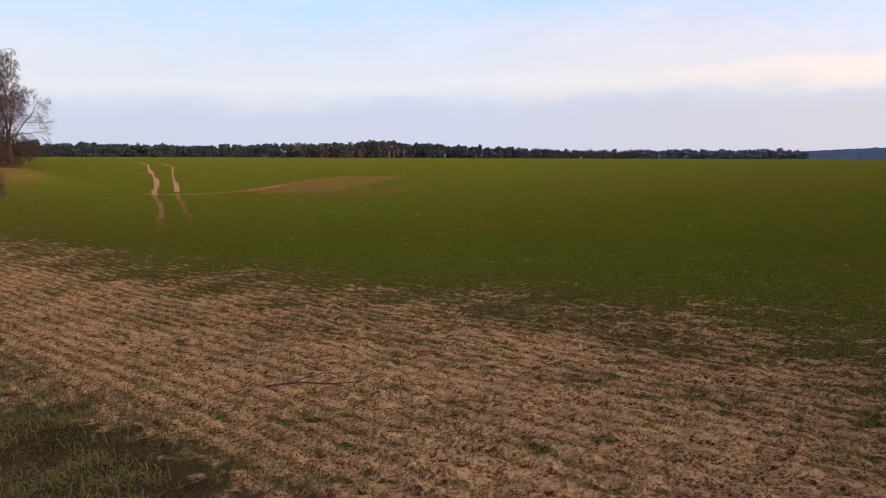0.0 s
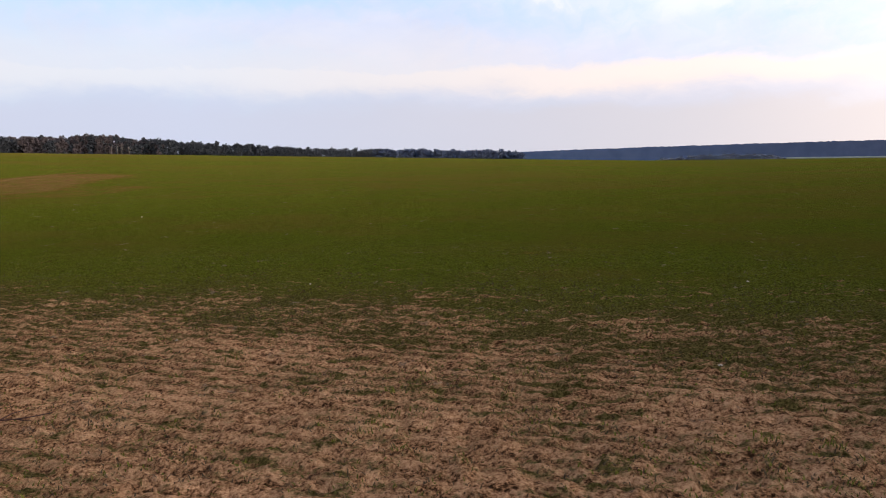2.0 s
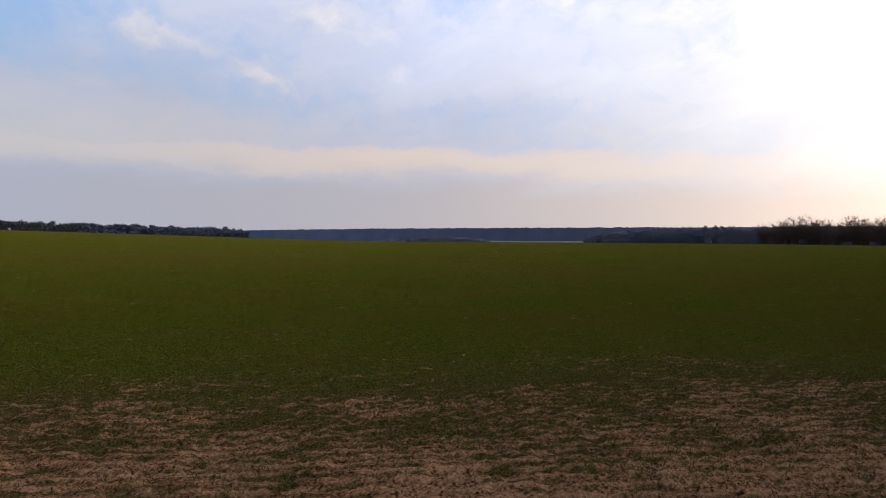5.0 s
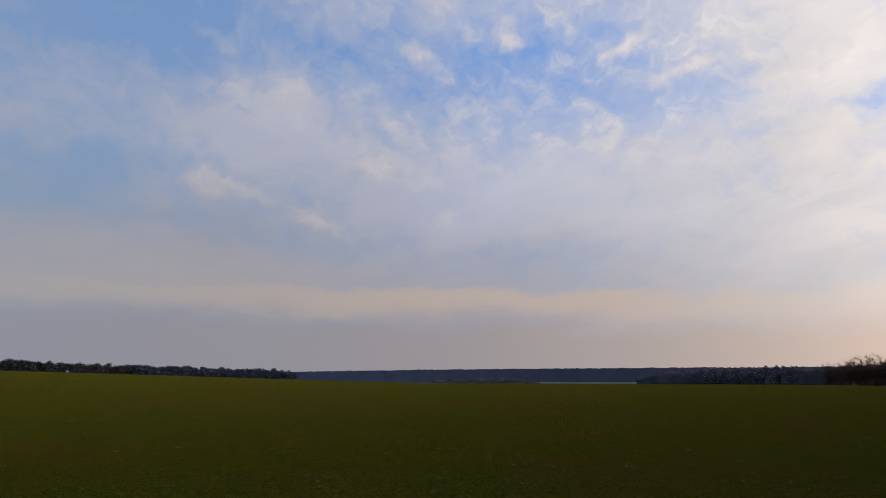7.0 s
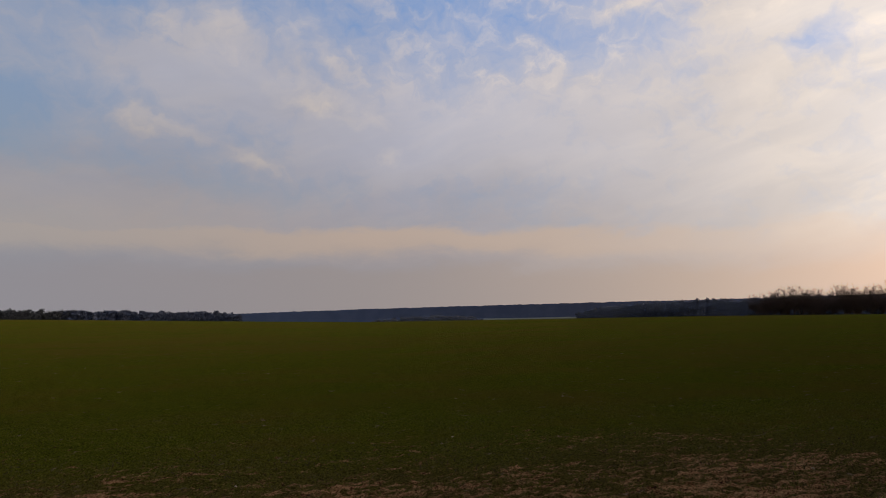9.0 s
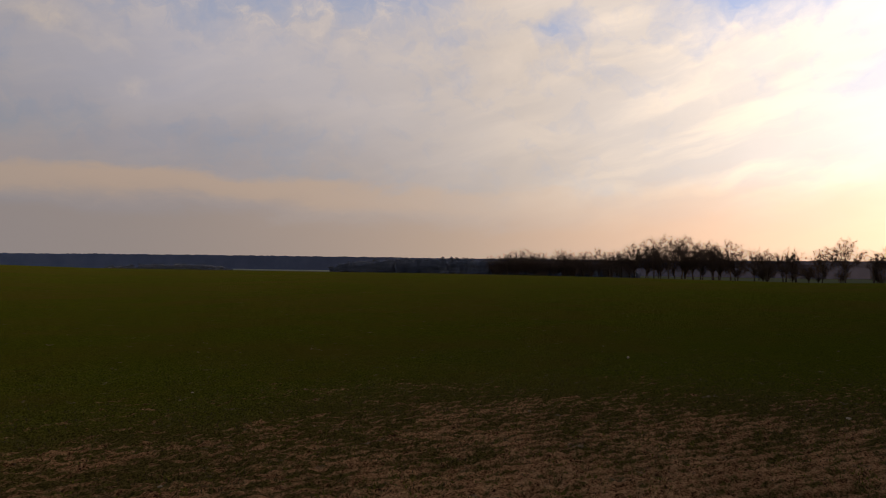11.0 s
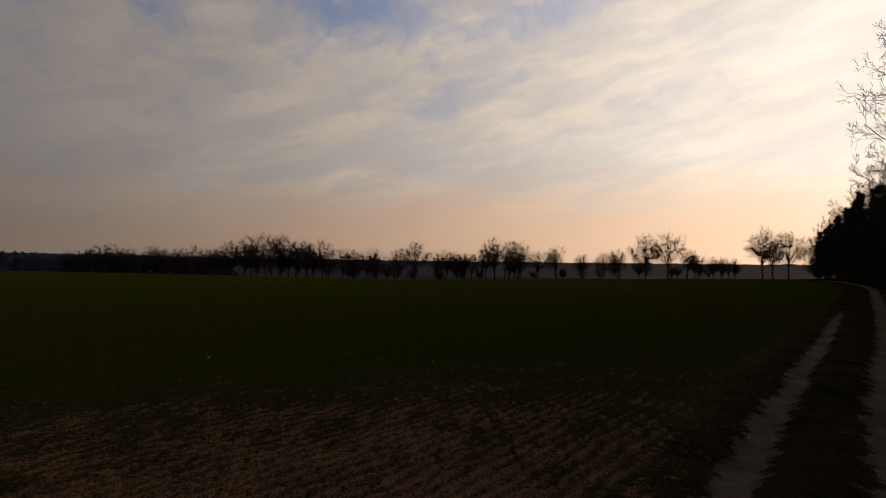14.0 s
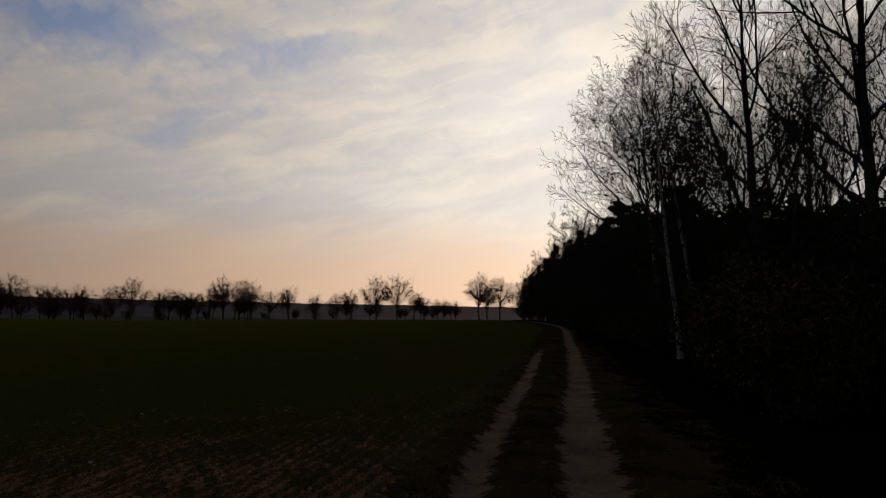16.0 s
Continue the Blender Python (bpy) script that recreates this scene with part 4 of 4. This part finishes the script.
def edge_of_wood():
    # white-stemmed birches that lean over the track
    spots = [(*polar(-132.6, 33.5), 0.88, 200), (*polar(-134.0, 36.5), 0.92, 330), (*polar(-131.6, 45.0), 0.98, 80)]
    for k, (x, y, size, turn) in enumerate(spots):
        tree = bare_tree("birch", 80 + k, 19.0, 0.20, WIDE_PLAN, BIRCH_BARK, TWIG, lean=(0.065, 0.075), thin=0.0155, limbed=True,
                         label="leafless white-barked birch leaning out over the track", category="birch tree", group="birches at the wood's edge")
        place(tree, x, y, size, 0, 0.05, True)
    # thick dark trunks and slim poles behind
    thick = [bare_tree("oak", 90 + k, 22.0, 0.40, BIG_PLAN, BARK, TWIG, thin=0.0135, limbed=True, label="tall dark-barked leafless tree in the wood", category="oak tree", group="tall trees of the wood") for k in range(2)]
    slim = [bare_tree("forest_tree", 100 + k, 18.0, 0.13, SLIM_PLAN, BARK, TWIG, stems=1 + k % 2, fork=0.12, thin=0.0115, label="slim leafless tree in the dark wood",
                      category="bare tree", group="slim trees of the wood") for k in range(4)]
    spread_out(thick, [(*polar(-138.0, 34), 1.0, 40, 0, 1.0), (*polar(-146.2, 31), 1.0, 140, 1, 1.0), (*polar(-142.0, 52), 0.95, 250, 0, 1.0), (*polar(-152, 44), 0.9, 300, 1, 1.0)])
    rng = np.random.default_rng(17)
    spots = []
    for k in range(24):
        s, n = rng.uniform(18, 66), -rng.uniform(7, 24)
        x, y = beside(s, n)
        spots.append((x, y, rng.uniform(0.85, 1.2), rng.uniform(0, 360), k % 4, rng.uniform(0.95, 1.1)))
    for k in range(4):
        x, y = polar(-rng.uniform(134, 151), rng.uniform(34, 56))
        spots.append((x, y, rng.uniform(1.0, 1.25), rng.uniform(0, 360), k % 4, 1.0))
    spread_out(slim, spots)
    shrubs = [bare_tree("hazel", 110 + k, 9.0, 0.09, SHRUB_PLAN, BARK, TWIG, stems=3, fork=0.35, thin=0.015, label="many-stemmed leafless hazel at the edge of the wood",
                        category="hazel", group="hazels of the wood") for k in range(3)]
    spots = []
    for s, size in ((34, 0.55), (41, 0.6), (48, 0.8), (55, 1.1), (62, 1.3), (69, 1.4), (76, 1.5), (83, 1.45), (90, 1.4), (98, 1.35), (106, 1.25), (116, 1.1), (130, 1.2), (146, 1.15), (165, 1.2), (186, 1.1)):
        x, y = beside(s, -4.6 - rng.uniform(0, 1.6))
        spots.append((x, y, size * rng.uniform(0.92, 1.08), rng.uniform(0, 360), int(rng.integers(0, 3)), 1.0))
    spread_out(shrubs, spots)
    # dense dark young pines and brush beneath
    pines = [conifer("young_pine", 120 + k, 8.0, 2.6, 0.04, NEEDLE, "dense dark young pine at the edge of the wood", group="young pines of the wood", leaf=0.11, each=55) for k in range(4)]
    spots = []
    for s in np.arange(16, 100, 3.2):
        for n in (-7.5, -12.0, -17.0):
            x, y = beside(s + rng.uniform(-1.2, 1.2), n + rng.uniform(-1.2, 1.0) - (3.0 if s < 26 else 0.0))
            tall = np.interp(s, [14, 25, 35, 43, 55, 70, 100], [0.70, 0.75, 0.92, 1.15, 1.35, 1.5, 1.4]) * rng.uniform(0.8, 1.12)
            spots.append((x, y, tall, rng.uniform(0, 360), int(rng.integers(0, 4)), rng.uniform(0.9, 1.1)))
    for s in np.arange(19, 46, 2.6):
        for n in (-9.8, -14.5):
            x, y = beside(s + rng.uniform(-1, 1), n + rng.uniform(-0.8, 0.8))
            spots.append((x, y, np.interp(s, [19, 34, 46], [0.64, 0.76, 1.1]) * rng.uniform(0.85, 1.1), rng.uniform(0, 360), int(rng.integers(0, 4)), 1.0))
    for s in np.arange(30, 80, 4.0):
        x, y = beside(s, -23 + rng.uniform(-3, 2))
        spots.append((x, y, np.interp(s, [30, 45, 80], [0.80, 1.0, 1.3]) * rng.uniform(0.85, 1.1), rng.uniform(0, 360), int(rng.integers(0, 4)), 1.0))
    # added and never in view: wood carried on behind the eye for shade
    for s in np.arange(-30, 16, 4.0):
        x, y = beside(s, -10 + rng.uniform(-2, 0))
        spots.append((x, y, rng.uniform(0.8, 1.05), rng.uniform(0, 360), int(rng.integers(0, 4)), 1.0))
    spread_out(pines, spots)
    tall_pines = [conifer("pine", 130 + k, 17.0, 3.6, 0.10, NEEDLE, "tall dark pine beside the track", group="tall pines of the wood", leaf=0.17, each=42) for k in range(3)]
    spots = []
    for s in np.arange(82, 195, 4.2):
        for n in (-6.5, -11.0):
            x, y = beside(s + rng.uniform(-1.5, 1.5), n + rng.uniform(-1.0, 1.0))
            tall = np.interp(s, [82, 95, 120, 150, 180, 195], [0.72, 0.80, 0.74, 0.68, 0.62, 0.55]) * rng.uniform(0.85, 1.06)
            spots.append((x, y, tall, rng.uniform(0, 360), int(rng.integers(0, 3)), rng.uniform(0.92, 1.06)))
    spread_out(tall_pines, spots)
    brush = [bush("bush", 140 + k, 2.2, 1.5, BRUSH, TWIG, "tangled dark brush at the foot of the wood", group="brush of the wood") for k in range(3)]
    spots = []
    for s in np.arange(13, 120, 2.6):
        x, y = beside(s + rng.uniform(-1, 1), -4.4 - rng.uniform(0, 1.4) - (2.4 if 22 < s < 39 else 0.0))
        spots.append((x, y, rng.uniform(0.6, 1.25), rng.uniform(0, 360), int(rng.integers(0, 3)), rng.uniform(0.8, 1.2)))
    spread_out(brush, spots)


edge_of_wood()


# ---- birch, scrub and bank where the track bends away ----
def birch_corner():
    plan = [(9, 0.04, 0.02, 20, 52, 0.45, 0.18), (6, 0.09, 0.02, 9, 46, 0.46, 0.15), (4, 0.12, -0.07, 8, 46, 0.55, 0.12), (4, 0.10, -0.20, 11, 34, 0.8, 0.15), (3, 0.06, -0.28, 0, 0, 0, 0)]
    tree = bare_tree("weeping_birch", 33, 12.5, 0.17, plan, TWIG, RED_TWIG, lean=(0.02, -0.02),
                     thin=0.012, limbed=True, label="leafless weeping birch with reddish hanging twigs", category="birch tree")
    place(tree, *polar(39.3, 78), 0.98, 40, 0.05, True)
    other = place(tree, *polar(42.2, 83), 1.0, 210)
    tagged(other, "second leafless weeping birch behind the bank")
    scrub = [bush("scrub", 150 + k, 3.2, 2.4, SCRUB, RED_TWIG, "brown leafless scrub on the sandy bank", group="scrub on the bank", each=10, leaf=0.09, stems=30) for k in range(2)]
    rng = np.random.default_rng(23)
    spots = [(*polar(az, r), size, rng.uniform(0, 360), k % 2, 1.0) for k, (az, r, size) in enumerate(
        [(40.9, 66, 0.9), (41.3, 70, 1.1), (39.9, 86, 1.2), (38.9, 92, 1.0), (40.5, 92, 1.3), (42.3, 60, 1.0), (38.2, 105, 0.8)])]
    spread_out(scrub, spots)


birch_corner()


# ---- crop, weeds and grass as blades ----
def blades(name, seed, spots, tall, wide, count, mats, label, category, droop=0.5, spread=0.05):
    """Tufts of narrow bent blades as one mesh. spots: x, y arrays; tall: a height for each."""
    rng = np.random.default_rng(seed)
    x, y = np.repeat(spots[0], count), np.repeat(spots[1], count)
    tall = np.repeat(tall, count) * rng.uniform(0.45, 1.2, len(x))
    a = rng.uniform(0, 2 * np.pi, len(x))
    x, y = x + rng.normal(0, spread, len(x)), y + rng.normal(0, spread, len(x))
    z = height(x, y) - 0.004
    out = np.stack([np.cos(a), np.sin(a), 0 * a], -1)
    side = np.stack([-np.sin(a), np.cos(a), 0 * a], -1) * (wide * rng.uniform(0.6, 1.3, len(x)))[:, None]
    lean = (droop * rng.uniform(0.2, 1.3, len(x)) * tall)[:, None]
    foot = np.stack([x, y, z], -1)
    up = np.array((0, 0, 1.0)) * tall[:, None]
    mid = foot + up * 0.62 + out * lean * 0.35
    tip = foot + up * rng.uniform(0.55, 1.0, len(x))[:, None] + out * lean
    v = np.stack([foot - side, foot + side, mid + side * 0.7, mid - side * 0.7, tip, tip], 1).reshape(-1, 3)
    i = np.arange(len(x))[:, None] * 6
    faces = np.concatenate([i + np.array([[0, 1, 2, 3]]), i + np.array([[3, 2, 4, 5]])])
    slots = np.tile(rng.integers(0, len(mats), len(x)), 2)
    return tagged(new(name, mesh_of(name, v, faces, mats, False, slots)), label, category, kind="stuff")


def field_growth():
    rng = np.random.default_rng(51)
    # seedlings and stubble in drilled rows on the sandy strip
    m = 110000
    s, n = rng.uniform(-22, 30, m), rng.uniform(1.7, 13, m)
    n = np.round(n / 0.18) * 0.18 + rng.normal(0, 0.028, m) + 0.04 * np.sin(s * 1.3)
    x, y = U[0] * s + N[0] * n, U[1] * s + N[1] * n
    r, az = np.hypot(x, y), np.degrees(np.arctan2(-x, y))
    clump = fbm(s * 1.1, n * 2.4, 3, 61) + 0.7 * fbm(x * 0.35, y * 0.35, 2, 63)
    width = np.interp(s, [-40, -18, -6, 0, 10, 14, 18, 26, 36, 80], [4.4, 6.0, 7.4, 8.2, 8.2, 7.0, 5.3, 3.6, 2.0, 1.2])
    grown = np.clip(0.30 + 0.55 * smooth(n - width, -2.2, 1.5) + 0.9 * clump, 0.0, 1)
    keep = (az < 44) & (az > -128) & (r > 2.4) & (r < 15) & (n - track_bend(s) > 1.7) & (rng.uniform(0, 1, m) < grown)
    keep &= rng.uniform(0, 1, m) < np.interp(r, [2, 8, 15], [1.0, 1.0, 0.45])
    x, y, n, width = x[keep], y[keep], n[keep], width[keep]
    leafy = rng.uniform(0, 1, len(x)) < np.interp(n - width, [-5, -1, 2], [0.25, 0.5, 0.95])
    blades("seedlings", 52, (x[leafy], y[leafy]), np.full(leafy.sum(), 0.024), 0.005, 5, [BLADE], "low green seedlings of winter crop in rows", "seedlings", 1.7, 0.045)
    dead = ~leafy
    blades("stubble", 53, (x[dead], y[dead]), np.full(dead.sum(), 0.024), 0.0045, 5, [STRAW, STRAW, BLADE], "dark dead stubble and weeds on the sand", "stubble", 1.8, 0.05)
    # thicker tufts here and there
    m = 1400
    s, n = rng.uniform(-20, 26, m), rng.uniform(2.2, 9.5, m)
    x, y = U[0] * s + N[0] * n, U[1] * s + N[1] * n
    keep = (np.hypot(x, y) > 2.6) & (np.hypot(x, y) < 12) & (n - track_bend(s) > 1.9)
    blades("crop_tufts", 56, (x[keep], y[keep]), rng.uniform(0.02, 0.05, keep.sum()), 0.004, 24, [BLADE, BLADE, STRAW], "dark green tufts of crop on the sand", "crop", 1.3, 0.05)
    # rough verge between track and field, and the crown between the ruts
    m = 48000
    s, off = rng.uniform(-30, 45, m), rng.uniform(-2.6, 2.1, m)
    n = off + track_bend(s)
    x, y = U[0] * s + N[0] * n, U[1] * s + N[1] * n
    r, az = np.hypot(x, y), np.degrees(np.arctan2(-x, y))
    thick = fbm(x * 0.9, y * 0.9, 3, 65) + 0.35
    keep = (az < 50) & (az > -152) & (r > 1.6) & (rut_mask(x, y) < 0.25) & (rng.uniform(0, 1, m) < thick + 0.25)
    keep &= rng.uniform(0, 1, m) < np.interp(r, [2, 10, 45], [1, 0.8, 0.3])
    x, y, off = x[keep], y[keep], off[keep]
    tall = np.where(off > 1.1, 0.055, 0.032) * (0.6 + 0.8 * rng.uniform(0, 1, len(x)))
    # closer, shorter mat in the corner of the field
    m = 9000
    a, q = np.radians(rng.uniform(2, 52, m)), 1.7 + 5.3 * rng.uniform(0, 1, m) ** 0.7
    mx, my = -np.sin(a) * q, np.cos(a) * q
    ms = mx * U[0] + my * U[1]
    mo = mx * N[0] + my * N[1] - track_bend(ms)
    near = (mo + 0.5 * fbm(ms * 0.8, mo * 0.8, 3, 31) < 1.75 + 0.25 * rng.normal(0, 1, m)) & (fbm(mx * 1.6, my * 1.6, 3, 67) > -0.06)
    blades("verge_mat", 57, (mx[near], my[near]), rng.uniform(0.018, 0.05, near.sum()), 0.0032, 13, [DRY, WEED, STRAW, BLADE, BLADE], "short matted grass, green and brown, on the verge", "grass", 1.6, 0.05)
    blades("verge_grass", 54, (x, y), tall, 0.0026, 11, [DRY, STRAW, BLADE, STRAW, BLADE], "matted dry and green grass along the track", "grass", 1.5, 0.06)


field_growth()


# ---- small loose things ----
def stone(seed, size):
    rng = np.random.default_rng(seed)
    bm = bmesh.new()
    bmesh.ops.create_icosphere(bm, subdivisions=2, radius=1.0)
    squash = rng.uniform(0.6, 1.1, 3)
    for v in bm.verts:
        k = 1 + 0.35 * noise.noise(v.co * 1.3 + Vector((seed, 0, 0)))
        v.co = Vector((v.co.x * squash[0], v.co.y * squash[1], v.co.z * squash[2] * 0.7)) * k * size
    me = bpy.data.meshes.new("stone")
    bm.to_mesh(me)
    bm.free()
    me.materials.append(STONE)
    ob = tagged(new("stone", me), "small pale flint lying on the soil", "stone", "flints on the field")
    return ob


def loose_things():
    places = [(0.4, 9.5, 0.03), (6.0, 7.7, 0.03), (-4.1, 23.6, 0.06), (5.15, 29.5, 0.055), (13.0, 3.9, 0.05), (13.3, -0.3, 0.05), (27.8, -8.3, 0.06),
              (8.15, -1.15, 0.05), (9.3, 0.2, 0.05), (7.6, 3.5, 0.045), (3.3, 4.6, 0.03), (1.7, 6.0, 0.03), (-1.0, 6.8, 0.025), (2.6, 7.0, 0.03), (7.7, -3.8, 0.04)]
    for k, (x, y, size) in enumerate(places):
        size *= 0.6
        ob = stone(k, size)
        ob.matrix_basis = pose(x, y, set_down(x, y) + size * 0.25, 0, 0, k * 50)
    wood = Wood()
    rng = np.random.default_rng(2)
    ends = np.linspace(0, 1, 8)
    pts = [(0.70 * f + 0.0, 0.20 * f + 0.02 * math.sin(7 * f), 0.015 + 0.012 * math.sin(5 * f)) for f in ends]
    wood.tube(pts, 0.0065 * np.linspace(1.2, 0.5, 8), 7)
    for k in (2, 4, 5):
        p = np.array(pts[k])
        wood.tube([p, p + (0.06, 0.08 * (-1) ** k, 0.015), p + (0.12, 0.11 * (-1) ** k, 0.02)], [0.005, 0.004, 0.002], 5)
    ob = tagged(new("stick", wood.mesh("stick", STICK)), "dark broken stick lying on the sandy soil", "stick")
    ob.matrix_basis = pose(-2.25, 4.8, set_down(-2.0, 4.85) + 0.01)
    # a bare weed on the verge
    for x, y, tall, seed in ((-3.05, 4.25, 0.42, 3), (-2.55, 3.85, 0.26, 4), (-3.5, 4.35, 0.3, 6)):
        rng = np.random.default_rng(seed)
        weed = Wood()
        for k in range(5):
            a = rng.uniform(0, 6.28)
            end = np.array([math.cos(a) * 0.14, math.sin(a) * 0.14, tall * rng.uniform(0.6, 1.0)])
            weed.tube([(0, 0, -0.02), end * (0.3, 0.3, 0.5), end], [0.004, 0.003, 0.0015], 4)
            for j in range(5):
                f = rng.uniform(0.4, 1)
                p = end * (f * 0.9, f * 0.9, f)
                weed.tube([p, p + rng.normal(0, 0.03, 3) + (0, 0, 0.03)], [0.002, 0.001], 3)
        ob = tagged(new("weed", weed.mesh("weed", WEED)), "dead branching weed stalk on the grassy verge", "weed", "dead weeds on the verge")
        ob.matrix_basis = pose(x, y, set_down(x, y))


loose_things()
